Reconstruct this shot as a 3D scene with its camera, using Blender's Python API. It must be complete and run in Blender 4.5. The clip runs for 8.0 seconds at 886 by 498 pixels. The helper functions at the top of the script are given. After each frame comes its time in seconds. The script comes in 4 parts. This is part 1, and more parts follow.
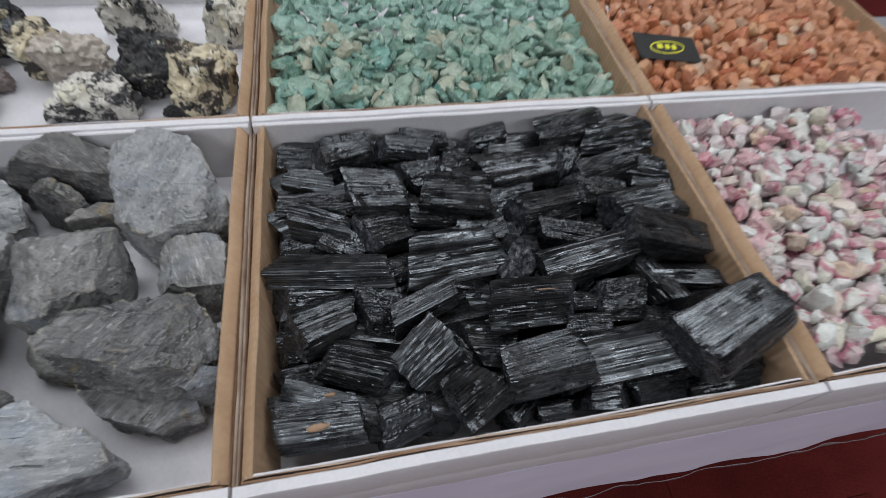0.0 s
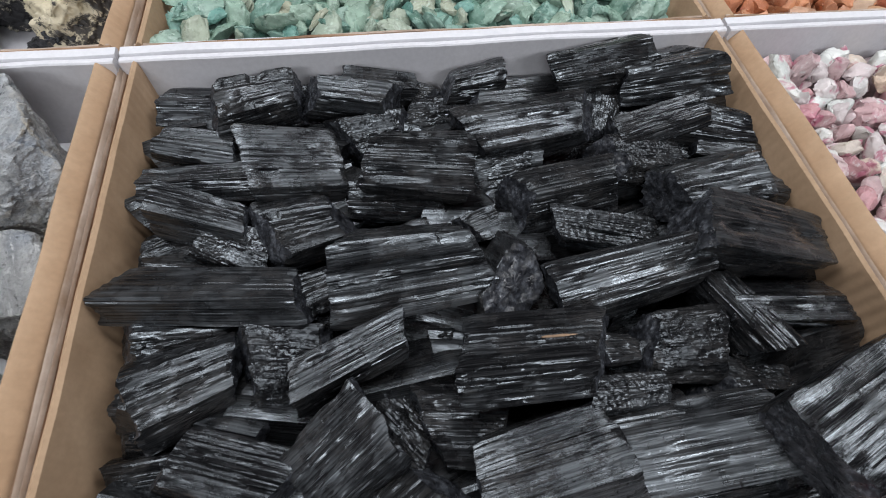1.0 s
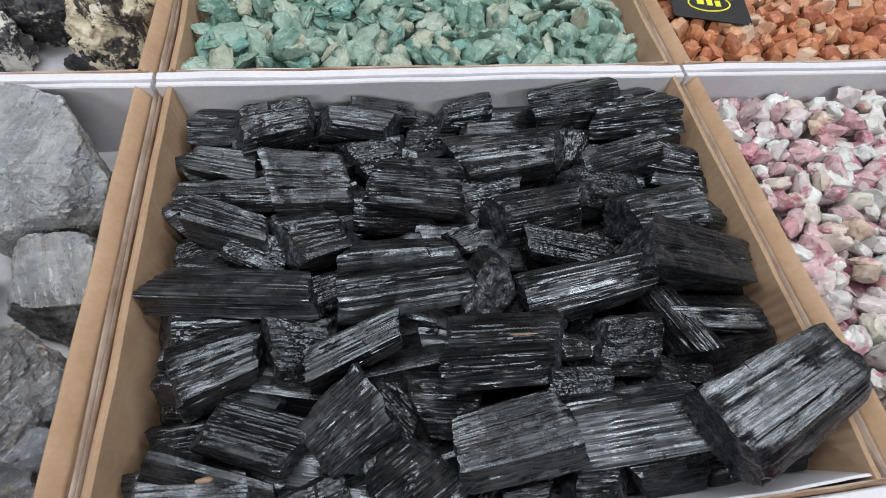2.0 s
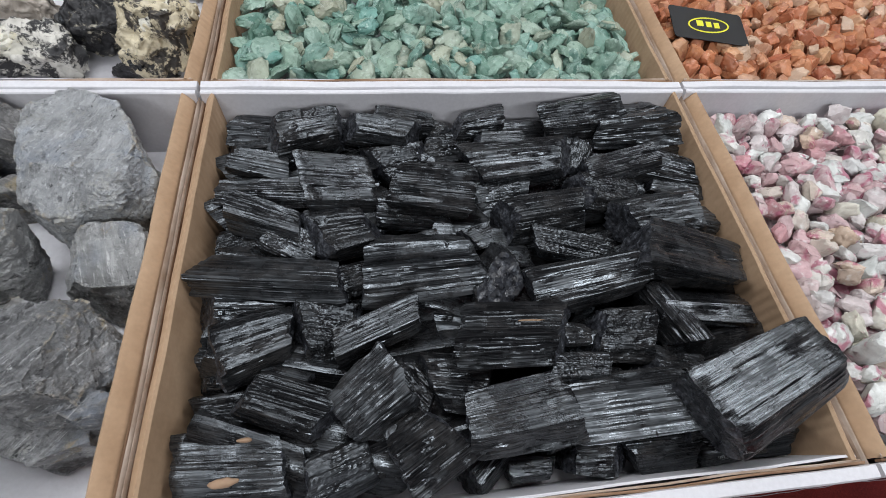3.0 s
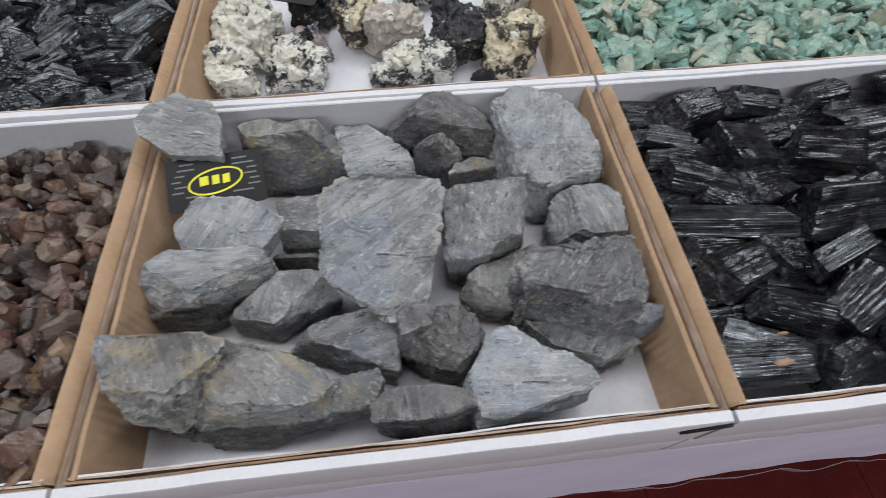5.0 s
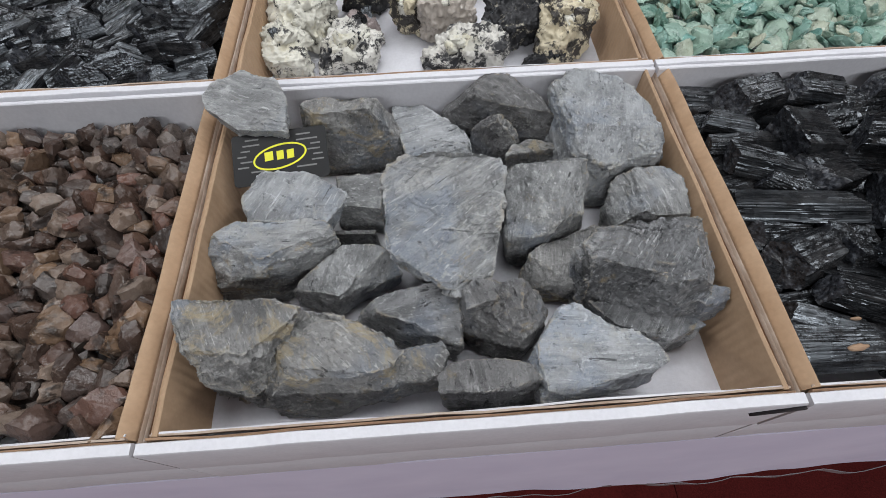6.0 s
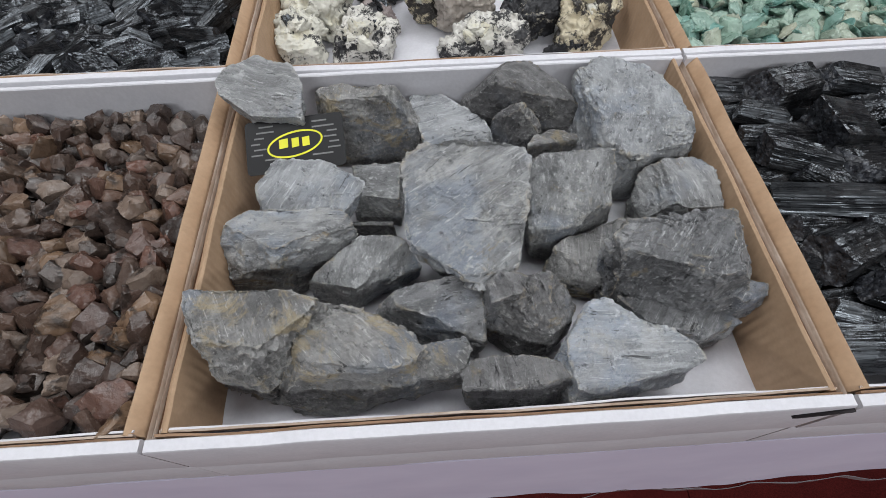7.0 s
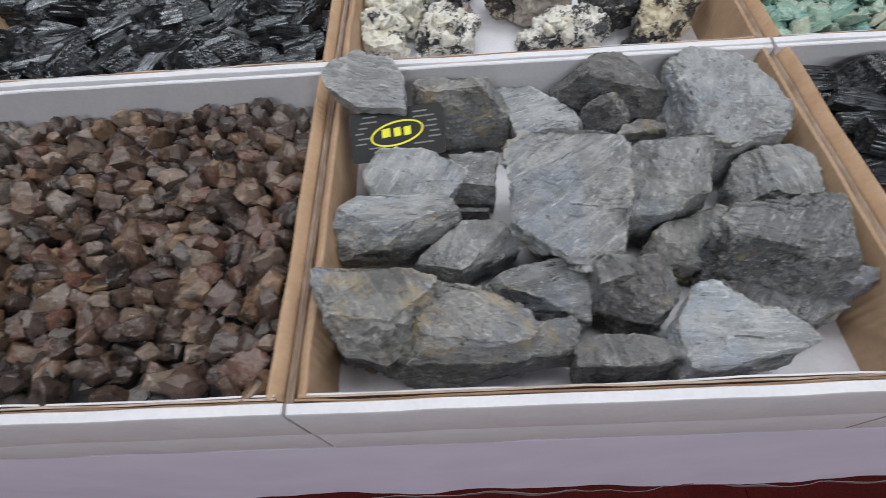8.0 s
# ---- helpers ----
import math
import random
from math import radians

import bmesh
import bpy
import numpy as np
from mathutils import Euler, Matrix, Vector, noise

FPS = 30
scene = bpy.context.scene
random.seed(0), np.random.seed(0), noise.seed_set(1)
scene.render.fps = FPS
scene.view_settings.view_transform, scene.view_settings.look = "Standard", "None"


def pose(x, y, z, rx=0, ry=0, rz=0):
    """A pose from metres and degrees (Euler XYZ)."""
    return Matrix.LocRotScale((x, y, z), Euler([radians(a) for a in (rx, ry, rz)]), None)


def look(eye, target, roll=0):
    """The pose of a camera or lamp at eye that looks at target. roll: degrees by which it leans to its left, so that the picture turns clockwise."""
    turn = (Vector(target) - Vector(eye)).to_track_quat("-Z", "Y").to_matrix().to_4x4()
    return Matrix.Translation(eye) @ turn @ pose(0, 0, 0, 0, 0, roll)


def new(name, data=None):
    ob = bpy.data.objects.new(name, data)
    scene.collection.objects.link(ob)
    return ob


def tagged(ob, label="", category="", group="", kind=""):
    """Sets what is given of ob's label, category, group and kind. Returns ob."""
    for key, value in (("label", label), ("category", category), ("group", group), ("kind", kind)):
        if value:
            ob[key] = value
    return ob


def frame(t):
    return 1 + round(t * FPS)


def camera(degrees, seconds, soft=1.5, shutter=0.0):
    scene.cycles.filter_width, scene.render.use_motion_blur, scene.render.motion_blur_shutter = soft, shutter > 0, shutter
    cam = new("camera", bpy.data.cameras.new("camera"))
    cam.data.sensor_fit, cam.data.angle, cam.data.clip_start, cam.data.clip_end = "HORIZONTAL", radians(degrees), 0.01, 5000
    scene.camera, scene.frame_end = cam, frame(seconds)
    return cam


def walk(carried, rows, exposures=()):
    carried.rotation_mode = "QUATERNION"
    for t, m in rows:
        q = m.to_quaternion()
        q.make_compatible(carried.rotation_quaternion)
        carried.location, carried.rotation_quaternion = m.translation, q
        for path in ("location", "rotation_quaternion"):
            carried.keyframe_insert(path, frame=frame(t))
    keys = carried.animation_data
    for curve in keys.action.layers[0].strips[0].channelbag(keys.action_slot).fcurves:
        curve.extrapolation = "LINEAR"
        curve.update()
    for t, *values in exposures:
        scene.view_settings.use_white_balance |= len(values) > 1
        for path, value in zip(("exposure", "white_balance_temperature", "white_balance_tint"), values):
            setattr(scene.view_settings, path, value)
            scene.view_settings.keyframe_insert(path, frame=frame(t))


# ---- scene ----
cam = camera(86.1, 8.0, soft=0.8, shutter=0.3)
PATH = [
    (0, (0.1, -0.056, 1.195), (0.437, 1.005, -0.466), 8.8),
    (0.5, (0.151, 0.028, 1.093), (0.338, 0.961, -0.666), 3.0),
    (1, (0.169, 0.047, 1.073), (0.412, 0.997, -0.67), 6.6),
    (1.2, (0.174, 0.053, 1.074), (0.426, 0.996, -0.672), 7.6),
    (2.3, (0.157, 0.016, 1.138), (0.452, 0.966, -0.598), 11.5),
    (2.5, (0.155, 0.011, 1.14), (0.443, 0.972, -0.59), 11.3),
    (3, (0.15, 0.002, 1.145), (0.418, 0.992, -0.571), 10.4),
    (3.5, (0.132, -0.021, 1.176), (0.374, 1.0, -0.526), 8.4),
    (4, (0.056, -0.046, 1.196), (0.279, 0.983, -0.504), 6.5),
    (4.5, (-0.101, -0.064, 1.191), (0.075, 0.973, -0.511), 3.6),
    (5, (-0.213, -0.05, 1.183), (-0.091, 0.983, -0.525), 0.6),
    (5.2, (-0.232, -0.059, 1.181), (-0.158, 1.002, -0.513), -1.0),
    (6.3, (-0.255, -0.063, 1.169), (-0.2, 0.962, -0.548), -1.1),
    (6.5, (-0.256, -0.056, 1.16), (-0.198, 0.973, -0.554), -0.9),
    (7, (-0.27, -0.06, 1.157), (-0.227, 0.978, -0.552), -1.2),
    (7.5, (-0.27, -0.066, 1.16), (-0.268, 0.969, -0.551), -3.1),
    (8, (-0.337, -0.078, 1.165), (-0.399, 0.967, -0.539), -5.7),
]
EXPOSURES = [(0, -0.32), (0.5, -0.04), (1.0, 0.08), (2.5, 0.06), (3.5, -0.06), (4.5, -0.10), (6.5, -0.06), (8, -0.07)]
walk(cam, [(t, look(eye, target, roll)) for t, eye, target, roll in PATH], EXPOSURES)

RIM, BASE, TABLE = 0.84, 0.772, 0.702
PITCH, BACK = 0.46, 0.357

# ---- world and light ----
world = bpy.data.worlds.new("hall_air")
scene.world = world
world.use_nodes = True
world.node_tree.nodes["Background"].inputs[0].default_value = (0.80, 0.86, 1.0, 1)
world.node_tree.nodes["Background"].inputs[1].default_value = 0.02


def added_lamp(x, y, watts, sx=1.5, sy=0.42, z=3.35):
    data = bpy.data.lights.new("tube_light", "AREA")
    data.shape, data.size, data.size_y, data.energy = "RECTANGLE", sx, sy, watts
    data.color = (0.945, 0.974, 1.006)
    ob = new("tube_light", data)
    ob.matrix_world = pose(x, y, z - 0.03)
    return ob


# added lamps out of view, set for crystal glints; y=-2.7 pair brightens front faces
ADDED_LAMPS = [(-2.0, 0.45), (0.2, 0.45), (2.4, 0.45), (-2.0, 1.2), (0.2, 1.2), (2.4, 1.2), (-2.0, 2.5), (0.1, 2.5), (2.2, 2.5), (-1.0, -2.7), (1.2, -2.7)]
for lx, ly in ADDED_LAMPS:
    added_lamp(lx, ly, 18 if ly > 2 else (20 if ly > 0 else 65))

# ---- numeric helpers ----


def hashed(i, j, k, seed):
    h = (i * 374761393 + j * 668265263 + k * 1274126177 + seed * 362437) & 0xFFFFFFFF
    h = ((h ^ (h >> 13)) * 1103515245) & 0xFFFFFFFF
    h = ((h ^ (h >> 16)) * 2246822519) & 0xFFFFFFFF
    return ((h ^ (h >> 15)) & 0xFFFF) / 32767.5 - 1.0


def value_noise(p, seed=0):
    """Smooth noise in -1..1 at the rows of p."""
    p = np.asarray(p, float)
    b = np.floor(p)
    f = p - b
    b = b.astype(np.int64)
    u = f * f * f * (f * (f * 6 - 15) + 10)
    total = 0
    for di in (0, 1):
        for dj in (0, 1):
            for dk in (0, 1):
                w = (u[:, 0] if di else 1 - u[:, 0]) * (u[:, 1] if dj else 1 - u[:, 1]) * (u[:, 2] if dk else 1 - u[:, 2])
                total = total + w * hashed(b[:, 0] + di, b[:, 1] + dj, b[:, 2] + dk, seed)
    return total


def fbm(p, octaves, seed=0):
    total, amp, q = 0, 1.0, np.asarray(p, float)
    for o in range(octaves):
        total = total + amp * value_noise(q, seed + 17 * o)
        amp, q = amp * 0.5, q * 2.03 + 11.7
    return total


def mesh_of(name, verts, faces, material, sharp=35, smooth=True):
    me = bpy.data.meshes.new(name)
    me.from_pydata(np.asarray(verts).tolist(), [], faces if isinstance(faces, list) else faces.tolist())
    me.update()
    if smooth:
        me.polygons.foreach_set("use_smooth", [True] * len(me.polygons))
        if sharp:
            me.set_sharp_from_angle(angle=radians(sharp))
    if material:
        me.materials.append(material)
    return me


def part(name, data, parent=None, label="", m=None):
    ob = new(name, data)
    if m is not None:
        ob.matrix_basis = m
    if parent:
        ob.parent = parent
    if label:
        ob["label"] = label
    return ob


def from_bm(name, bm, material):
    me = bpy.data.meshes.new(name)
    bm.normal_update()
    bm.to_mesh(me)
    bm.free()
    me.materials.append(material)
    return me


def cut_solid(planes):
    """The solid inside planes of (normal, distance), as a bmesh."""
    bm = bmesh.new()
    bmesh.ops.create_cube(bm, size=4 * max(d for _, d in planes))
    for n, d in planes:
        n = Vector(n)
        res = bmesh.ops.bisect_plane(bm, geom=bm.verts[:] + bm.edges[:] + bm.faces[:], dist=1e-6, plane_co=n * d, plane_no=n, clear_outer=True)
        edges = [g for g in res["geom_cut"] if isinstance(g, bmesh.types.BMEdge)]
        if len(edges) > 2:
            bmesh.ops.edgenet_fill(bm, edges=edges)
    bmesh.ops.remove_doubles(bm, verts=bm.verts[:], dist=1e-5)
    bmesh.ops.recalc_face_normals(bm, faces=bm.faces[:])
    return bm


def chiselled(name, planes, target, rough, grain, chip, seed, material, layers=0.0, axis=(0, 0, 1), crease=16):
    """A broken stone: flat faces between the planes, chipped edges, rough relief and bedding layers. Also its lowest z."""
    bm = cut_solid(planes)
    bmesh.ops.triangulate(bm, faces=bm.faces[:])
    for _ in range(9):
        edges = [e for e in bm.edges if e.calc_length() > target]
        if not edges:
            break
        bmesh.ops.subdivide_edges(bm, edges=edges, cuts=1)
        bmesh.ops.triangulate(bm, faces=[f for f in bm.faces if len(f.verts) > 3])
    bm.normal_update()
    worn = np.zeros(len(bm.verts))
    bm.verts.index_update()
    for e in bm.edges:
        if len(e.link_faces) == 2 and e.link_faces[0].normal.angle(e.link_faces[1].normal, 0) > radians(crease):
            e.smooth = False
            worn[e.verts[0].index] = worn[e.verts[1].index] = 1
    p = np.array([v.co[:] for v in bm.verts])
    nrm = np.array([v.normal[:] for v in bm.verts])
    size = np.median(np.linalg.norm(p, axis=1))
    q = p / size
    bump = fbm(q * 1.7 + seed, 2, seed) * rough + fbm(q * 6.0 + seed, 3, seed + 5) * grain
    bump -= np.maximum(0, value_noise(q * 4.1 + seed * 0.7, seed + 9)) * grain
    bump -= worn * chip * np.maximum(0, 0.35 + fbm(q * 7.0, 2, seed + 13))
    if layers:
        h = q @ np.asarray(axis) + fbm(q * 1.3, 2, seed + 3) * 0.2
        cells = np.stack([np.floor(h * 8), np.zeros_like(h), np.zeros_like(h) + seed], 1)
        bump += layers * value_noise(cells * 1.37 + 0.41, seed + 21)
    p = p + nrm * (bump * size)[:, None]
    for v, co in zip(bm.verts, p):
        v.co = co
    for f in bm.faces:
        f.smooth = True
    return from_bm(name, bm, material), float(p[:, 2].min())


# ---- materials ----


class Mat:
    def __init__(self, name, rough=0.6, spec=0.5, metal=0.0):
        self.m = bpy.data.materials.new(name)
        self.m.use_nodes = True
        self.nt = self.m.node_tree
        self.bsdf = self.nt.nodes["Principled BSDF"]
        self.set("Roughness", rough)
        self.set("Specular IOR Level", spec)
        self.set("Metallic", metal)
        co = self.nt.nodes.new("ShaderNodeTexCoord")
        info = self.nt.nodes.new("ShaderNodeObjectInfo")
        self.random = info.outputs["Random"]
        add = self.nt.nodes.new("ShaderNodeVectorMath")
        add.operation = "MULTIPLY_ADD"
        self.nt.links.new(info.outputs["Random"], add.inputs[0])
        add.inputs[1].default_value = (3.1, 5.7, 2.3)
        self.nt.links.new(co.outputs["Object"], add.inputs[2])
        self.co = add.outputs[0]

    def set(self, key, v):
        if hasattr(v, "is_output"):
            self.nt.links.new(v, self.bsdf.inputs[key])
        else:
            self.bsdf.inputs[key].default_value = (*v, 1) if isinstance(v, tuple) else v

    def mapped(self, scale):
        n = self.nt.nodes.new("ShaderNodeMapping")
        n.inputs["Scale"].default_value = scale
        self.nt.links.new(self.co, n.inputs["Vector"])
        return n.outputs[0]

    def noise(self, scale, detail=4, rough=0.55, stretch=None, warp=0.0):
        n = self.nt.nodes.new("ShaderNodeTexNoise")
        n.inputs["Scale"].default_value = scale
        n.inputs["Detail"].default_value = detail
        n.inputs["Roughness"].default_value = rough
        n.inputs["Distortion"].default_value = warp
        self.nt.links.new(self.mapped(stretch) if stretch else self.co, n.inputs["Vector"])
        return n.outputs["Fac"]

    def voronoi(self, scale, feature="F1", out="Distance", stretch=None):
        n = self.nt.nodes.new("ShaderNodeTexVoronoi")
        n.feature = feature
        n.inputs["Scale"].default_value = scale
        self.nt.links.new(self.mapped(stretch) if stretch else self.co, n.inputs["Vector"])
        return n.outputs[out]

    def ramp(self, fac, stops):
        n = self.nt.nodes.new("ShaderNodeValToRGB")
        el = n.color_ramp.elements
        while len(el) < len(stops):
            el.new(0.5)
        for e, (pos, c) in zip(el, stops):
            e.position, e.color = pos, (*c, 1) if isinstance(c, tuple) else (c, c, c, 1)
        self.nt.links.new(fac, n.inputs[0])
        return n.outputs[0]

    def mix(self, fac, a, b, kind="MIX"):
        n = self.nt.nodes.new("ShaderNodeMix")
        n.data_type, n.blend_type = "RGBA", kind
        for sock, v in ((n.inputs[0], fac), (n.inputs[6], a), (n.inputs[7], b)):
            if hasattr(v, "is_output"):
                self.nt.links.new(v, sock)
            else:
                sock.default_value = (*v, 1) if isinstance(v, tuple) else v
        return n.outputs[2]

    def math(self, op, a, b=0.0):
        n = self.nt.nodes.new("ShaderNodeMath")
        n.operation = op
        for sock, v in zip(n.inputs, (a, b)):
            if hasattr(v, "is_output"):
                self.nt.links.new(v, sock)
            else:
                sock.default_value = v
        return n.outputs[0]

    def bump(self, height, strength, distance=0.001):
        n = self.nt.nodes.new("ShaderNodeBump")
        n.inputs["Strength"].default_value = strength
        n.inputs["Distance"].default_value = distance
        self.nt.links.new(height, n.inputs["Height"])
        old = self.bsdf.inputs["Normal"]
        if old.is_linked:
            self.nt.links.new(old.links[0].from_socket, n.inputs["Normal"])
        self.nt.links.new(n.outputs[0], old)


def board_material(name, dark, light, rough, flutes=0.0, spec=0.3):
    a = Mat(name, rough, spec)
    c = a.ramp(a.noise(28, 5, 0.6), [(0.3, dark), (0.7, light)])
    fibre = a.ramp(a.noise(300, 3, 0.6), [(0.35, 0.93), (0.65, 1.0)])
    c = a.mix(1.0, c, fibre, "MULTIPLY")
    scuff = a.ramp(a.noise(55, 6, 0.7), [(0.62, 0.0), (0.74, 0.35)])
    a.set("Base Color", a.mix(scuff, c, tuple(v * 0.8 for v in dark)))
    a.bump(a.noise(500, 3), 0.15, 0.0006)
    a.bump(a.noise(22, 3), 0.25, 0.004)
    if flutes:
        w = a.nt.nodes.new("ShaderNodeTexWave")
        w.bands_direction = "Y"
        w.inputs["Scale"].default_value = 42
        w.inputs["Distortion"].default_value = 0.6
        a.nt.links.new(a.co, w.inputs["Vector"])
        a.bump(w.outputs["Fac"], flutes, 0.0012)
    return a.m


KRAFT = board_material("kraft_board", (0.40, 0.265, 0.165), (0.50, 0.345, 0.225), 0.7, 0.40)
WHITE = board_material("white_board", (0.575, 0.57, 0.605), (0.63, 0.625, 0.655), 0.5, 0.0, 0.4)
EDGE = board_material("corrugated_edge", (0.16, 0.09, 0.055), (0.34, 0.22, 0.14), 0.9)
TORN = board_material("torn_board_edge", (0.26, 0.18, 0.125), (0.50, 0.42, 0.36), 0.9)


def tourmaline_material(name, pitted):
    a = Mat(name, 0.2, 0.5)
    streak = a.noise(1.0, 4, 0.65, (14, 900, 900))
    fine = a.noise(1.0, 2, 0.6, (30, 2200, 2200))
    patch = a.noise(60, 4, 0.62)
    c = a.ramp(streak, [(0.40, (0.0034, 0.0035, 0.0040)), (0.56, (0.0110, 0.0112, 0.0122)), (0.72, (0.028, 0.0285, 0.0305))])
    crack = a.ramp(a.noise(1.0, 4, 0.7, (120, 40, 40), 1.2), [(0.315, 1.0), (0.335, 0.0)])
    grit = a.ramp(a.noise(420, 3, 0.65), [(0.66, 0.0), (0.71, 0.5 if pitted else 0.25)])
    c = a.mix(grit, c, (0.11, 0.112, 0.118))
    dust = a.math("MULTIPLY", a.ramp(a.noise(34, 4, 0.7), [(0.47, 0.0), (0.63, 0.62)]), a.ramp(fine, [(0.42, 0.0), (0.58, 1.0)]))
    c = a.mix(dust, c, (0.058, 0.056, 0.056))
    rust = a.ramp(a.noise(22, 5, 0.75), [(0.68, 0.0), (0.75, 0.35)])
    c = a.mix(rust, c, (0.060, 0.038, 0.024))
    a.set("Base Color", c)
    dull = a.ramp(a.random, [(0.3, 0.0), (0.9, 0.13)])
    zone = a.ramp(patch, [(0.48, 0.0), (0.62, 0.20)])
    a.set("Roughness", a.math("ADD", a.math("ADD", a.ramp(fine, [(0.38, 0.22), (0.62, 0.09)]), dull), zone))
    a.set("Specular IOR Level", a.math("MULTIPLY", a.ramp(streak, [(0.38, 0.26), (0.58, 0.80)]), a.math("MULTIPLY", a.ramp(crack, [(0.0, 1.0), (1.0, 0.1)]), a.ramp(a.random, [(0.05, 0.45), (0.5, 0.92), (0.95, 1.25)]))))
    a.set("IOR", 1.62)
    a.set("Specular Tint", (0.84, 0.92, 1.0))
    a.bump(a.noise(1.0, 2, 0.55, (7, 560, 560)), 0.32, 0.00036)
    a.bump(a.noise(1.0, 2, 0.5, (32, 1400, 1400)), 0.40, 0.00012)
    a.bump(a.noise(140, 3, 0.6), 0.35, 0.0005)
    a.bump(patch, 0.7 if pitted else 0.25, 0.0012 if pitted else 0.0004)
    if pitted:
        a.bump(a.voronoi(330), 0.6, 0.0010)
    a.bump(crack, 0.4, -0.0004)
    return a.m


TOURMALINE = tourmaline_material("black_tourmaline", False)
PITTED = tourmaline_material("pitted_tourmaline", True)


def broken_end_material():
    a = Mat("broken_tourmaline_end", 0.4, 0.5)
    c = a.ramp(a.noise(190, 6, 0.75), [(0.36, (0.005, 0.005, 0.006)), (0.54, (0.028, 0.030, 0.036)), (0.70, (0.13, 0.14, 0.16))])
    a.set("Base Color", c)
    a.set("Roughness", a.ramp(a.noise(260, 3), [(0.35, 0.10), (0.65, 0.5)]))
    a.bump(a.voronoi(230), 0.6, 0.0011)
    a.bump(a.noise(600, 2, 0.6), 0.8, 0.0005)
    return a.m


BROKEN = broken_end_material()


def grey_material(name, dark, light, ochre, ochre_at, rough=0.5, vein=0.45):
    a = Mat(name, rough, 0.45)
    geo = a.nt.nodes.new("ShaderNodeNewGeometry")
    turn = a.nt.nodes.new("ShaderNodeVectorRotate")
    turn.inputs["Axis"].default_value = (0.25, 0.15, 0.95)
    a.nt.links.new(a.co, turn.inputs["Vector"])
    a.nt.links.new(a.math("MULTIPLY", a.random, 6.0), turn.inputs["Angle"])
    a.co = turn.outputs[0]
    big = a.noise(11, 6, 0.66, warp=0.6)
    c = a.ramp(big, [(0.32, tuple(v * 0.78 for v in dark)), (0.48, tuple((u + v) / 2 for u, v in zip(dark, light))), (0.64, tuple(v * 1.06 for v in light))])
    cleave = a.noise(1.0, 5, 0.62, (22, 110, 60), 0.25)
    c = a.mix(a.ramp(cleave, [(0.44, 0.0), (0.60, 0.55)]), c, tuple(v * 0.62 for v in dark))
    c = a.mix(a.ramp(a.noise(1.0, 5, 0.66, (30, 260, 150), 0.2), [(0.54, 0.0), (0.68, 0.55)]), c, tuple(min(1, v * 1.35) for v in light))
    c = a.mix(a.ramp(a.noise(13, 4, 0.6), [(0.54, 0.0), (0.66, 0.45)]), c, tuple(v * k for v, k in zip(light, (0.62, 0.74, 0.94))))
    fleck = a.ramp(a.noise(38, 6, 0.75, warp=0.5), [(0.60, 0.0), (0.66, 0.55)])
    c = a.mix(fleck, c, tuple(min(1, v * 1.55) for v in light))
    crack = a.ramp(a.noise(1.0, 4, 0.7, (14, 120, 90), 0.5), [(0.335, 1.0), (0.36, 0.0)])
    c = a.mix(a.math("MULTIPLY", crack, 0.85), c, tuple(v * 0.25 for v in dark))
    scratch = a.ramp(a.noise(1.0, 4, 0.68, (36, 420, 300), 0.3), [(0.60, 0.0), (0.66, vein)])
    c = a.mix(scratch, c, tuple(min(1, v * 1.35 + 0.10) for v in light))
    crust = a.math("MULTIPLY", a.ramp(a.noise(16, 4, 0.7), [(0.56, 0.0), (0.62, 1.0)]), a.ramp(a.noise(240, 4, 0.7), [(0.48, 0.0), (0.58, 0.7)]))
    c = a.mix(crust, c, (0.44, 0.44, 0.42))
    c = a.mix(a.ramp(a.noise(19, 6, 0.72, (1, 1.3, 1.8), 0.6), [(ochre_at, 0.0), (ochre_at + 0.08, 0.6)]), c, ochre)
    chalk = a.ramp(a.noise(90, 6, 0.78, warp=0.8), [(0.60, 0.0), (0.68, 0.6)])
    c = a.mix(chalk, c, tuple(min(1, v * 1.7) for v in light))
    pits = a.ramp(a.noise(130, 5, 0.7), [(0.31, 0.40), (0.40, 1.0)])
    c = a.mix(1.0, c, pits, "MULTIPLY")
    worn = a.ramp(geo.outputs["Pointiness"], [(0.515, 0.0), (0.57, 0.7)])
    a.set("Base Color", a.mix(worn, c, a.mix(a.ramp(a.noise(25, 3), [(0.45, 0.0), (0.6, 0.7)]), tuple(min(1, v * 1.4) for v in light), ochre)))
    a.set("Roughness", a.ramp(a.noise(70, 4), [(0.38, rough - 0.16), (0.62, rough + 0.14)]))
    a.bump(cleave, 0.9, 0.005)
    a.bump(a.noise(55, 7, 0.72, warp=0.6), 0.9, 0.0085)
    a.bump(crack, 0.8, -0.002)
    a.bump(a.noise(170, 5, 0.72), 0.9, 0.0026)
    a.bump(a.noise(420, 3, 0.7), 0.7, 0.0008)
    return a.m


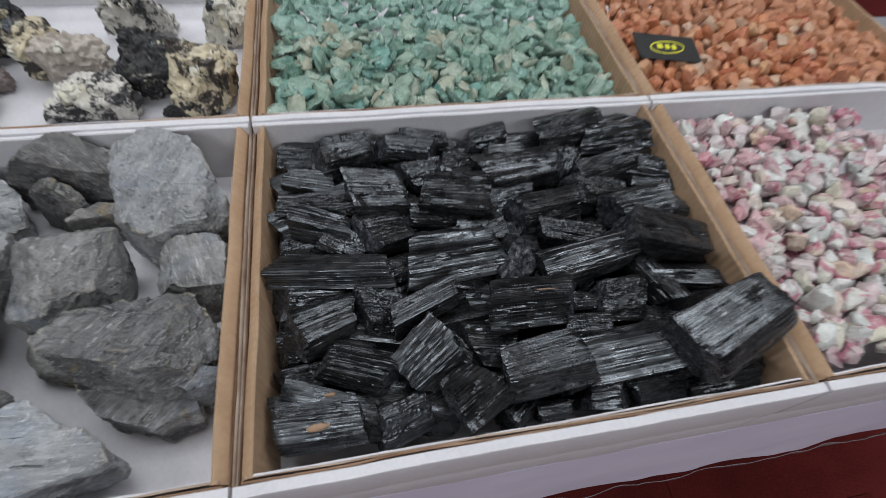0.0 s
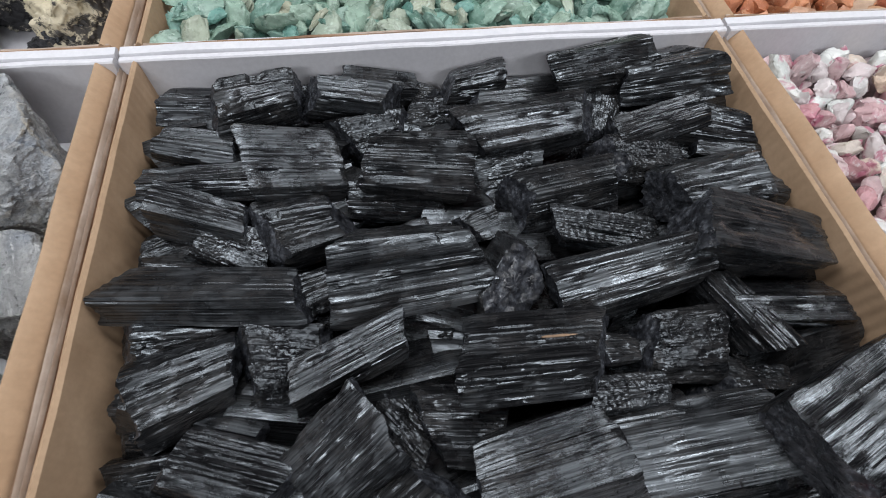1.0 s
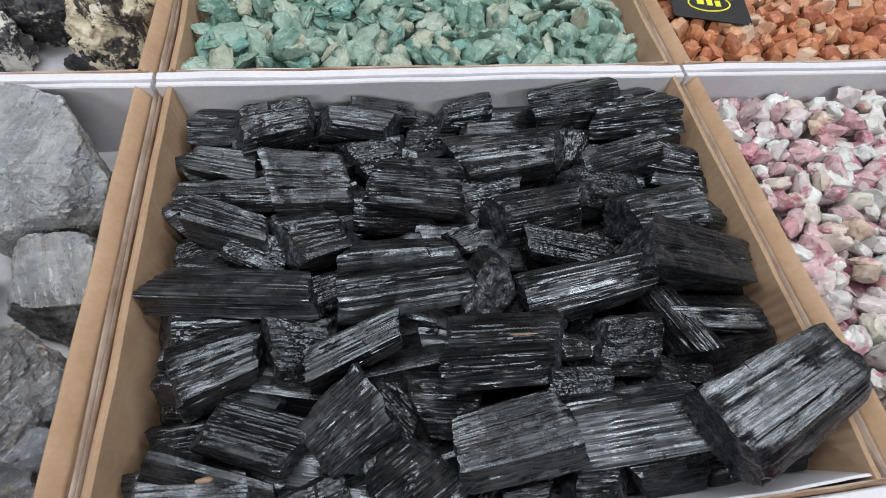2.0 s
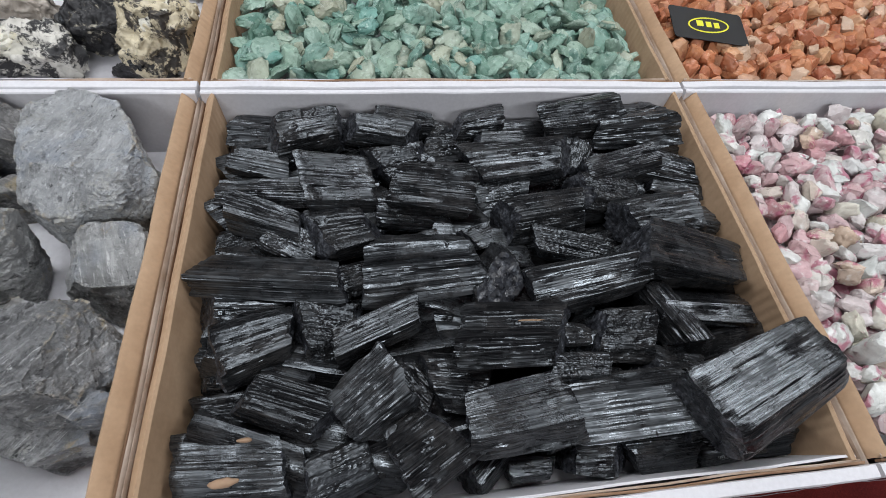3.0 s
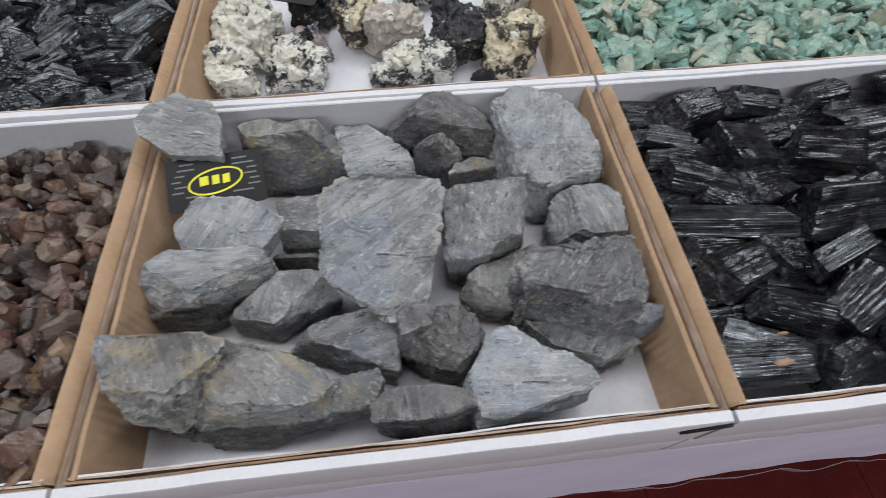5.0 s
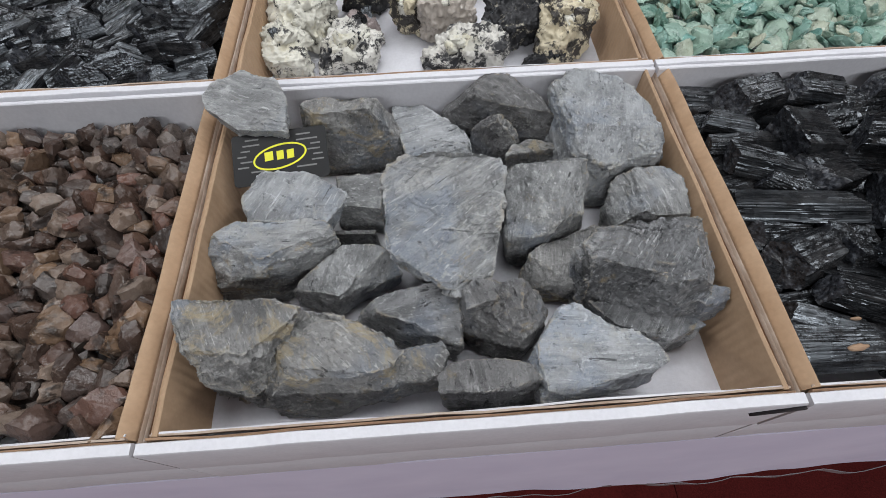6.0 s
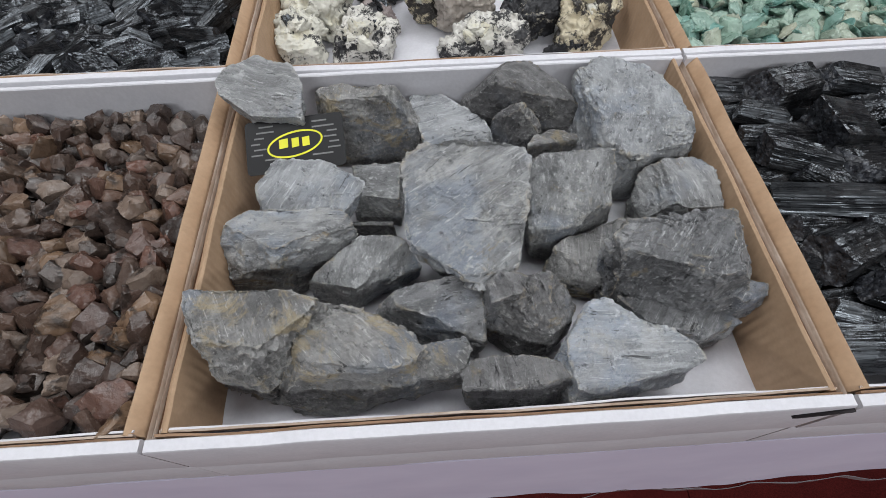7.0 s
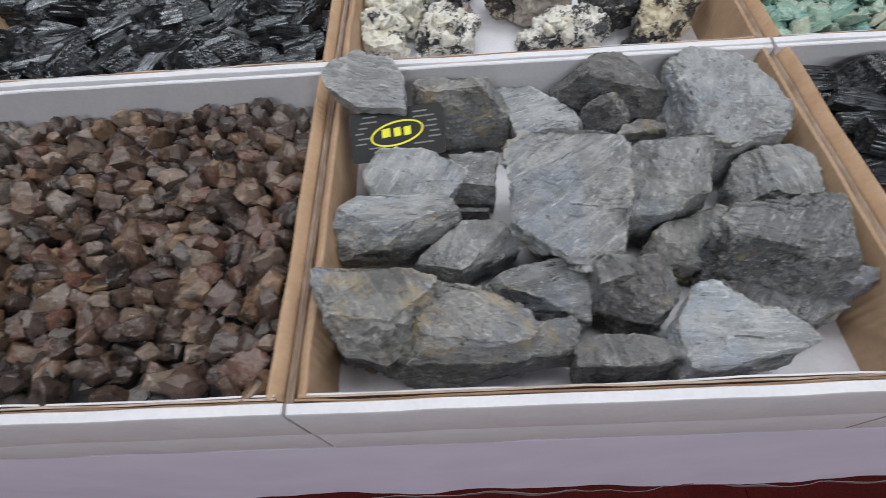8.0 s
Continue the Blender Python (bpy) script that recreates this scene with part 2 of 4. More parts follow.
OCHRE = (0.36, 0.27, 0.13)
ROCK = {
    "grey": grey_material("blue_grey_stone", (0.203, 0.206, 0.208), (0.405, 0.410, 0.412), OCHRE, 0.60, 0.46, 0.75),
    "dark": grey_material("dark_grey_stone", (0.086, 0.085, 0.088), (0.235, 0.232, 0.232), OCHRE, 0.61, 0.38, 0.85),
    "mid": grey_material("slate_grey_stone", (0.120, 0.122, 0.127), (0.315, 0.318, 0.325), OCHRE, 0.61, 0.40, 0.9),
    "pale": grey_material("pale_blue_stone", (0.285, 0.295, 0.306), (0.455, 0.468, 0.482), OCHRE, 0.64, 0.42, 0.6),
    "ochre": grey_material("ochre_streaked_stone", (0.150, 0.149, 0.149), (0.345, 0.339, 0.330), (0.44, 0.35, 0.20), 0.545, 0.5, 0.8),
}


def speckled_material(name, base, dark, spots_at, scale, warm, rough=0.6):
    a = Mat(name, rough, 0.4)
    c = a.ramp(a.noise(30, 5, 0.6), [(0.3, tuple(v * 0.72 for v in base)), (0.7, base)])
    c = a.mix(a.ramp(a.noise(26, 5, 0.7), [(0.55, 0.0), (0.70, 0.6)]), c, warm)
    spots = a.ramp(a.noise(scale, 8, 0.78, warp=0.4), [(spots_at, 1.0), (spots_at + 0.05, 0.0)])
    c = a.mix(spots, c, dark)
    a.set("Base Color", c)
    a.set("Roughness", a.ramp(a.noise(60, 4), [(0.4, rough - 0.25), (0.6, rough + 0.1)]))
    a.bump(a.noise(90, 5, 0.6), 0.9, 0.0026)
    a.bump(a.voronoi(240), 0.3, 0.0008)
    return a.m


MATRIX = {
    "white": speckled_material("white_feldspar", (0.66, 0.64, 0.56), (0.03, 0.03, 0.03), 0.40, 44, (0.66, 0.60, 0.40)),
    "mixed": speckled_material("black_and_white_matrix", (0.64, 0.62, 0.57), (0.025, 0.025, 0.027), 0.455, 40, (0.50, 0.47, 0.42)),
    "cream": speckled_material("cream_feldspar", (0.60, 0.53, 0.38), (0.045, 0.040, 0.036), 0.475, 34, (0.62, 0.58, 0.50)),
    "dark": speckled_material("dark_schorl_matrix", (0.52, 0.48, 0.38), (0.022, 0.022, 0.024), 0.57, 40, (0.30, 0.26, 0.22)),
    "quartz": speckled_material("smoky_quartz", (0.46, 0.41, 0.36), (0.12, 0.10, 0.09), 0.30, 30, (0.55, 0.52, 0.47), 0.35),
    "brown": speckled_material("grey_brown_mica", (0.30, 0.25, 0.24), (0.08, 0.065, 0.06), 0.40, 50, (0.36, 0.32, 0.31), 0.45),
}


def chip_material(name, tints, patch, patch_at, rough, pale, pale_at, bump=0.6, scale=60):
    """Small rough stones: the tint goes by the stone, patches and dust go by place."""
    a = Mat(name, rough, 0.4)
    n = len(tints)
    c = a.ramp(a.random, [((i + 0.5) / n, t) for i, t in enumerate(tints)])
    shade = a.ramp(a.noise(scale, 6, 0.65), [(0.28, 0.62), (0.70, 1.12)])
    c = a.mix(1.0, c, shade, "MULTIPLY")
    c = a.mix(a.ramp(a.noise(scale * 0.75, 4, 0.6, warp=0.5), [(patch_at, 0.0), (patch_at + 0.07, 0.85)]), c, patch)
    c = a.mix(a.ramp(a.noise(scale * 2.6, 5, 0.7), [(pale_at, 0.0), (pale_at + 0.12, 0.6)]), c, pale)
    a.set("Base Color", c)
    a.set("Roughness", a.ramp(a.noise(150, 4), [(0.35, rough - 0.2), (0.65, rough + 0.12)]))
    a.bump(a.noise(130, 5, 0.58), bump, 0.0016)
    a.bump(a.noise(650, 2, 0.6), 0.35, 0.0004)
    return a.m


GREEN = chip_material("green_fuchsite", [(0.12, 0.225, 0.175), (0.27, 0.37, 0.295), (0.175, 0.31, 0.255), (0.34, 0.42, 0.34), (0.14, 0.30, 0.26), (0.31, 0.42, 0.35), (0.36, 0.36, 0.27), (0.21, 0.335, 0.285)],
                      (0.055, 0.135, 0.105), 0.57, 0.40, (0.50, 0.61, 0.54), 0.56, 1.0, 75)
PINK = chip_material("pink_and_white_stone", [(0.58, 0.60, 0.58), (0.62, 0.63, 0.61), (0.60, 0.59, 0.58), (0.48, 0.24, 0.26), (0.62, 0.62, 0.60), (0.56, 0.42, 0.32), (0.60, 0.61, 0.60), (0.55, 0.36, 0.38), (0.62, 0.62, 0.61), (0.60, 0.57, 0.47)],
                     (0.36, 0.105, 0.165), 0.54, 0.42, (0.68, 0.70, 0.69), 0.56, 0.6, 55)
ORANGE = chip_material("orange_calcite", [(0.439, 0.157, 0.075), (0.527, 0.228, 0.108), (0.386, 0.121, 0.065), (0.565, 0.326, 0.180), (0.483, 0.192, 0.098), (0.515, 0.361, 0.258)],
                       (0.263, 0.079, 0.049), 0.60, 0.45, (0.70, 0.46, 0.31), 0.58, 0.6)
BROWN = chip_material("brown_garnet_stone", [(0.055, 0.036, 0.029), (0.125, 0.075, 0.054), (0.045, 0.034, 0.030), (0.19, 0.12, 0.075), (0.085, 0.060, 0.050), (0.13, 0.062, 0.044), (0.075, 0.064, 0.060), (0.22, 0.165, 0.13), (0.11, 0.078, 0.062), (0.06, 0.042, 0.036)],
                      (0.018, 0.013, 0.011), 0.54, 0.32, (0.26, 0.20, 0.165), 0.60, 0.9)


def plain_material(name, color, rough, spec=0.4, tint=0.08):
    a = Mat(name, rough, spec)
    a.set("Base Color", a.ramp(a.noise(60, 4), [(0.3, tuple(v * (1 - tint) for v in color)), (0.7, color)]))
    a.bump(a.noise(700, 3), 0.06, 0.0004)
    return a.m


CARD = plain_material("black_card", (0.012, 0.012, 0.013), 0.5, 0.3)
YELLOW = plain_material("yellow_print", (0.72, 0.70, 0.03), 0.4)
PRINT = plain_material("pale_print", (0.17, 0.17, 0.17), 0.5)
# near-black colour standing in for the shade inside an open slit
SLIT_SHADE = plain_material("slit_shadow_board", (0.02, 0.016, 0.018), 0.9)
TAN = plain_material("tan_feldspar", (0.34, 0.22, 0.14), 0.6, 0.4, 0.4)
PLASTIC = plain_material("grey_plastic_film", (0.30, 0.29, 0.30), 0.18, 0.6)
# dark grey chosen to keep bounced light low
PAINT = plain_material("hall_paint", (0.22, 0.225, 0.24), 0.8)
METAL_WHITE = plain_material("lamp_housing", (0.75, 0.75, 0.75), 0.4)


def cloth_material():
    a = Mat("white_cloth", 0.75, 0.25)
    a.set("Base Color", a.ramp(a.noise(9, 4), [(0.3, (0.65, 0.62, 0.765)), (0.7, (0.72, 0.69, 0.83))]))
    a.bump(a.noise(14, 3, 0.5, (1, 1, 0.3)), 0.4, 0.006)
    a.bump(a.noise(900, 2), 0.15, 0.0004)
    return a.m


def carpet_material():
    a = Mat("red_carpet", 0.9, 0.2)
    c = a.ramp(a.noise(5, 5), [(0.3, (0.11, 0.012, 0.012)), (0.7, (0.17, 0.022, 0.020))])
    c = a.mix(1.0, c, a.ramp(a.noise(260, 4, 0.7), [(0.3, 0.55), (0.7, 1.1)]), "MULTIPLY")
    a.set("Base Color", c)
    a.bump(a.noise(420, 4, 0.7), 0.6, 0.003)
    return a.m


CLOTH, CARPET = cloth_material(), carpet_material()

# ---- the hall ----


def box(name, x0, y0, z0, x1, y1, z1, material, bevel=0.0):
    bm = bmesh.new()
    bmesh.ops.create_cube(bm, size=1, matrix=Matrix.Translation(((x0 + x1) / 2, (y0 + y1) / 2, (z0 + z1) / 2)) @ Matrix.Diagonal((x1 - x0, y1 - y0, z1 - z0, 1)))
    if bevel:
        bmesh.ops.bevel(bm, geom=bm.edges[:], offset=bevel, segments=2, affect="EDGES", profile=0.5)
    return from_bm(name, bm, material)


def setting(name, data, label, category):
    return tagged(new(name, data), label, category, kind="structure")


setting("floor", box("floor", -6, -5, -0.1, 6, 7, -0.004, CARPET), "dark red carpeted hall floor under the stall", "floor")
# ceiling and walls are unseen, added to close the hall and limit bounced light
setting("ceiling", box("ceiling", -6, -5, 3.4, 6, 7, 3.5, PAINT), "unseen hall ceiling, added, dark grey to limit bounced light", "ceiling")
setting("wall_north", box("wall_north", -6, 7.002, 0, 6, 7.15, 3.4, PAINT), "unseen hall wall, added, dark grey to limit bounced light", "wall")
setting("wall_south", box("wall_south", -6, -5.15, 0, 6, -5.002, 3.4, PAINT), "unseen hall wall, added, dark grey to limit bounced light", "wall")
setting("wall_east", box("wall_east", 6.002, -5, 0, 6.15, 7, 3.4, PAINT), "unseen hall wall, added, dark grey to limit bounced light", "wall")
setting("wall_west", box("wall_west", -6.15, -5, 0, -6.002, 7, 3.4, PAINT), "unseen hall wall, added, dark grey to limit bounced light", "wall")

# housings for the added lamps, all out of view
for lx, ly in ADDED_LAMPS:
    light = tagged(new("ceiling_light"), "unseen ceiling light added to light the trays, white metal housing", "ceiling light", "ceiling lights")
    light.matrix_basis = pose(lx, ly, 3.4)
    part("housing", box("housing", -0.78, -0.23, -0.026, 0.78, 0.23, 0, METAL_WHITE, 0.006), light)

# carpet tiles near the stall, with open seams
for i in range(5):
    for j in range(3):
        px, py = -1.25 + 0.5 * i, -0.62 + 0.5 * j
        part("carpet_tile", box("carpet_tile", px + 0.001, py + 0.001, -0.004, px + 0.499, py + 0.499, 0.004, CARPET), bpy.data.objects["floor"])


# ---- the table and its cloth ----


def sheet(name, grid, material, thick=0.0015):
    """A thick sheet from a grid of places (rows x columns x 3)."""
    r, c, _ = grid.shape
    flat = grid.reshape(-1, 3)
    du = np.gradient(grid, axis=0)
    dv = np.gradient(grid, axis=1)
    n = np.cross(du, dv).reshape(-1, 3)
    n /= np.maximum(np.linalg.norm(n, axis=1), 1e-9)[:, None]
    verts = np.concatenate([flat, flat - n * thick])
    faces = []
    k = r * c
    for i in range(r - 1):
        for j in range(c - 1):
            a, b, d, e = i * c + j, i * c + j + 1, (i + 1) * c + j + 1, (i + 1) * c + j
            faces += [[a, b, d, e], [k + e, k + d, k + b, k + a]]
    rim = [i * c for i in range(r)] + [(r - 1) * c + j for j in range(1, c)] + [i * c + c - 1 for i in range(r - 2, -1, -1)] + [j for j in range(c - 2, 0, -1)]
    for a, b in zip(rim, rim[1:] + rim[:1]):
        faces.append([a, b, k + b, k + a])
    return mesh_of(name, verts, faces, material, 50)


table = tagged(new("display_table"), "long white display table under the mineral trays", "table")
part("tabletop", box("tabletop", -1.42, 0.004, TABLE - 0.03, 1.42, 0.74, TABLE - 0.004, PAINT, 0.002), table)
for lx in (-1.36, 1.36):
    for ly in (0.06, 0.68):
        part("leg", box("leg", lx - 0.02, ly - 0.02, 0.004, lx + 0.02, ly + 0.02, TABLE - 0.03, METAL_WHITE, 0.003), table)

xs = np.linspace(-1.43, 1.43, 200)
zs = np.linspace(TABLE - 0.003, 0.29, 26)
gx, gz = np.meshgrid(xs, zs)
drop = (TABLE - gz) / 0.41
fold = fbm(np.stack([gx * 7, gz * 1.2, gx * 0], -1).reshape(-1, 3), 3, 4).reshape(gx.shape)
gy = -0.003 - 0.004 * drop + 0.006 * fold * drop - 0.003 * drop ** 2
skirt = tagged(new("table_cloth"), "pale lilac white cloth skirt hanging from the table front", "tablecloth")
part("skirt", sheet("skirt", np.stack([gx, gy, gz], -1), CLOTH), skirt)
hz = np.linspace(0.293, 0.276, 4)
hx, hz = np.meshgrid(xs, hz)
hw = fbm(np.stack([hx * 16, hz * 9, hx * 0], -1).reshape(-1, 3), 3, 9).reshape(hx.shape)
part("plastic_hem", sheet("plastic_hem", np.stack([hx, -0.0165 + 0.005 * hw, hz + 0.006 * hw], -1), PLASTIC, 0.001), skirt, "wrinkled clear plastic film along the hem")


# ---- cardboard trays ----


def strip(name, profile, a0, a1, axis, material, wob=0.0008, seed=0, n=44, sharp=40):
    """A closed profile (across, z) drawn along x or y, slightly wavy as cut board is."""
    prof = np.array(profile)
    m = len(prof)
    s = np.linspace(a0, a1, n)
    wav = fbm(np.stack([s * 16, s * 0 + seed, s * 0], 1), 3, seed) * wob
    wz = fbm(np.stack([s * 13, s * 0 + seed + 40, s * 0], 1), 3, seed + 3) * wob * 0.7
    verts = []
    for k in range(n):
        for u, z in prof:
            verts.append((s[k], u + wav[k], z + wz[k]) if axis == "x" else (u + wav[k], s[k], z + wz[k]))
    faces = []
    for k in range(n - 1):
        for i in range(m):
            j = (i + 1) % m
            q = [k * m + i, k * m + j, (k + 1) * m + j, (k + 1) * m + i]
            faces.append(q if axis == "y" else q[::-1])
    faces += [list(range(m))[::-1] if axis == "y" else list(range(m)), [(n - 1) * m + i for i in range(m)][::(1 if axis == "y" else -1)]]
    return mesh_of(name, verts, faces, material, sharp)


def cardboard_tray(label, seed, m):
    """Origin at the front left corner of the rim's plane; a tray is 0.458 wide, 0.352 deep and 68 mm high."""
    h = RIM - BASE
    tray = tagged(new("cardboard_tray"), label, "tray", "mineral trays")
    tray.matrix_basis = m
    w, d = PITCH, 0.351
    part("base", box("base", 0.003, 0.001, -h - 0.003, w - 0.003, d - 0.003, -h, WHITE), tray, "white inner base")
    # front: folded white strip on top, then the cut edge of the inner flap
    front = [(-0.004, -h - 0.002), (-0.0045, -0.0015), (-0.0035, 0.0), (0.0035, 0.0004), (0.0042, -0.0012), (0.0042, -h)]
    part("front_wall", strip("front_wall", front, 0.0015, w - 0.0015, "x", WHITE, 0.0007, seed), tray)
    part("front_flap_edge", strip("front_flap_edge", [(0.0050, -0.006), (0.0050, -0.0016), (0.0066, -0.0010), (0.0066, -0.006)], 0.006, w - 0.006, "x", EDGE, 0.0011, seed + 1), tray, "brown corrugated cut edge")
    part("front_flap_edge", strip("front_flap_edge", [(0.0074, -0.006), (0.0074, -0.0022), (0.0088, -0.0016), (0.0088, -0.006)], 0.008, w - 0.008, "x", TORN, 0.0011, seed + 2), tray, "pale corrugated cut edge")
    part("front_flap", strip("front_flap", [(0.0090, -0.0025), (0.0106, -0.0030), (0.0185, -h), (0.0080, -h)], 0.009, w - 0.009, "x", WHITE, 0.0009, seed + 3), tray)
    back = [(d, -h - 0.002), (d, -0.001), (d - 0.001, 0.0), (d - 0.0045, 0.0), (d - 0.0055, -0.001), (d - 0.0105, -h)]
    part("back_wall", strip("back_wall", back[::-1], 0.002, w - 0.002, "x", WHITE, 0.0007, seed + 4), tray)
    for side in (0, 1):
        def mir(prof):
            return prof if side == 0 else [(w - u, z) for u, z in prof][::-1]
        y0, y1 = 0.0075, d - 0.0058
        part("side_wall", strip("side_wall", mir([(0.0008, -h - 0.002), (0.0008, -0.0088), (0.0018, -0.0076), (0.0024, -0.0092), (0.0026, -h)][::-1]), -0.003, d - 0.001, "y", TORN, 0.0006, seed + 5 + side), tray, "torn white and brown board edge")
        part("side_edge", strip("side_edge", mir([(0.0030, -0.02), (0.0030, -0.0104), (0.0036, -0.0096), (0.0040, -0.02)][::-1]), 0.001, d - 0.003, "y", EDGE, 0.0005, seed + 8 + side), tray, "brown corrugated cut edge")
        roll = [(0.0046, -h), (0.0046, -0.0100), (0.0054, -0.0078), (0.0104, -0.0008), (0.0122, 0.0006), (0.0138, -0.0010), (0.0144, -0.006), (0.0158, -h * 0.5), (0.0190, -h)]
        part("side_flap", strip("side_flap", mir(roll[::-1]), y0, y1, "y", KRAFT, 0.0008, seed + 11 + side, sharp=28), tray, "brown kraft board folded over the side")
    return tray


FILLED = [
    (-2, 0, "white cardboard tray with kraft sides, full of brown stones"),
    (-1, 0, "white cardboard tray with kraft sides, holding large grey rocks"),
    (0, 0, "white cardboard tray with kraft sides, heaped with black crystals"),
    (1, 0, "white cardboard tray with kraft sides, full of pink and white stones"),
    (-2, 1, "white cardboard tray with kraft sides, full of small black crystals"),
    (-1, 1, "white cardboard tray with kraft sides, holding black and white specimens"),
    (0, 1, "white cardboard tray with kraft sides, full of green chips"),
    (1, 1, "white cardboard tray with kraft sides, full of orange stones"),
]
for col, row, text in FILLED:
    cardboard_tray(text, 10 + col * 31 + row * 7 + 80, pose(PITCH * col, BACK * row + (0.004 if (col, row) == (-2, 1) else 0), RIM))
for col in (-2, -1, 0, 1):
    for row in (0, 1):
        under = cardboard_tray("white cardboard tray stacked under a full tray", 300 + col * 13 + row, pose(PITCH * col, BACK * row + 0.0015, RIM - 0.07))
        under["group"] = "stacked lower trays"


# ---- black tourmaline crystals ----


def crystal_mesh(length, width, seed, sides=144, rings=19, rough=False):
    """A broken prism along x: flat flanks with straight striae and ledges, and uneven ends."""
    rng = np.random.default_rng(seed)
    ang = np.linspace(0, 2 * np.pi, sides, endpoint=False)
    k = int(rng.integers(4, 7))
    az = np.arange(k) * 2 * np.pi / k + rng.uniform(-0.22, 0.22, k)
    az += math.pi / 2 - az[0]
    ds = rng.uniform(0.86, 1.08, k)
    ds[0] = rng.uniform(0.74, 0.88)
    c = np.cos(ang[:, None] - az[None, :])
    r = np.where(c > 0.05, ds[None, :] / np.maximum(c, 0.05), 9)
    r0 = r.min(1)
    soft_edge = 0.03 if rough else 0.010
    r = r0 - soft_edge * np.log(np.exp(-(r - r0[:, None]) / soft_edge).sum(1))
    r /= np.mean(r)

    def band(f, j, shift=0.0):
        return value_noise(np.stack([np.cos(ang) * f, np.sin(ang) * f, ang * 0 + shift + seed * 0.37], 1), seed + j)

    ledge = np.floor(band(2.4, 3) * 2.4) * 0.016 + np.floor(band(7.0, 4) * 2.2) * 0.006
    striae = 0.006 * band(17, 5) + 0.004 * band(31, 6)
    group = np.floor(band(4.5, 7) * 5)
    flat = rng.uniform(0.86, 1.0)
    slopes = rng.uniform(-0.50, 0.50, 4)
    taper = rng.uniform(-0.14, 0.14)
    rad = width / 2
    verts = []

    def ring(t, shrink, cap):
        rr = r * (1 + taper * t) + ledge + striae
        piece = np.floor(t * 1.6 + 2.2 * value_noise(np.stack([group * 1.3, group * 0 + seed, group * 0], 1), seed + 31))
        rr = rr + 0.024 * value_noise(np.stack([group * 1.7, piece * 1.9, group * 0 + seed], 1), seed + 8)
        along = np.stack([np.cos(ang) * 2.2, np.sin(ang) * 2.2, ang * 0 + t * 1.7 + seed], 1)
        rr = rr + np.minimum(0, value_noise(along, seed + 5) + (0.40 if rough else 0.48)) * (0.34 if rough else 0.32)
        rr = rr - 0.05 * max(0, abs(t) - 0.86) / 0.14 * np.maximum(0, 0.3 + band(6, 12, t))
        if rough:
            rr = rr + 0.045 * fbm(np.stack([np.cos(ang) * 4, np.sin(ang) * 4, ang * 0 + t * 3.4 + seed], 1), 3, seed + 15)
        rr = rr * shrink
        y, z = rr * np.cos(ang) * rad, rr * np.sin(ang) * rad * flat
        lo = -length / 2 + slopes[0] * y + slopes[1] * z
        hi = length / 2 + slopes[2] * y + slopes[3] * z
        x = lo + (hi - lo) * (t + 1) / 2
        if cap:
            x = x + cap * fbm(np.stack([y / rad * 2.3, z / rad * 2.3, y * 0 + seed + cap], 1), 3, seed + 3) * width * 0.045
        return np.stack([x, y, z], 1)

    caps = (0.0, 0.25, 0.45, 0.65, 0.82, 0.94)
    for s in caps:
        verts.append(ring(-1, s, 1))
    for t in np.linspace(-1, 1, rings):
        edge = 1 - 0.03 * (abs(t) > 0.99)
        verts.append(ring(t, edge, np.sign(t) * -1 if abs(t) > 0.99 else 0))
    for s in caps[::-1]:
        verts.append(ring(1, s, -1))
    n = len(verts)
    verts = np.concatenate(verts)
    i = np.arange(sides)
    j = (i + 1) % sides
    faces = np.concatenate([np.stack([q * sides + i, q * sides + j, (q + 1) * sides + j, (q + 1) * sides + i], 1) for q in range(n - 1)])
    me = mesh_of("tourmaline", verts, faces[:, ::-1], PITTED if rough else TOURMALINE, 22)
    me.materials.append(BROKEN)
    slot = np.zeros(len(faces), dtype=np.int32)
    slot[: sides * len(caps)] = 1
    slot[-sides * len(caps):] = 1
    me.polygons.foreach_set("material_index", slot)
    return me


def tourmaline(x, y, z, length, width, yaw, seed, rough=False, pitch=None, roll=None):
    rng = np.random.default_rng(seed + 900)
    ob = new("tourmaline_crystal", crystal_mesh(length * 0.95, width * 0.96, seed, rough=rough))
    dip, turn = rng.normal(0, 8), rng.normal(2, 22)
    ob.matrix_basis = pose(x, y, z, 0, 0, yaw) @ pose(0, 0, 0, 0, -(dip if pitch is None else pitch), 0) @ pose(0, 0, 0, turn if roll is None else roll, 0, 0)
    size = "large" if width > 0.044 else ("small" if length < 0.045 else "long")
    look_of = "pitted, sparkling" if rough else "ridged"
    tagged(ob, f"{size} {look_of} black tourmaline crystal with broken ends, in a tray", "crystal", "black tourmaline crystals")


tourmaline(0.058, 0.324, 0.812, 0.067, 0.028, 2, 1)
tourmaline(0.093, 0.305, 0.828, 0.063, 0.048, 14, 2)
tourmaline(0.133, 0.326, 0.812, 0.040, 0.024, -1, 3)
tourmaline(0.158, 0.305, 0.832, 0.059, 0.030, -6, 4)
tourmaline(0.176, 0.324, 0.822, 0.056, 0.028, 3, 5)
tourmaline(0.205, 0.324, 0.812, 0.036, 0.026, -39, 6, True)
tourmaline(0.248, 0.317, 0.828, 0.046, 0.029, 11, 7)
tourmaline(0.299, 0.326, 0.806, 0.033, 0.023, -2, 8, True)
tourmaline(0.277, 0.309, 0.822, 0.073, 0.026, 9, 9)
tourmaline(0.346, 0.320, 0.836, 0.085, 0.038, 7, 10)
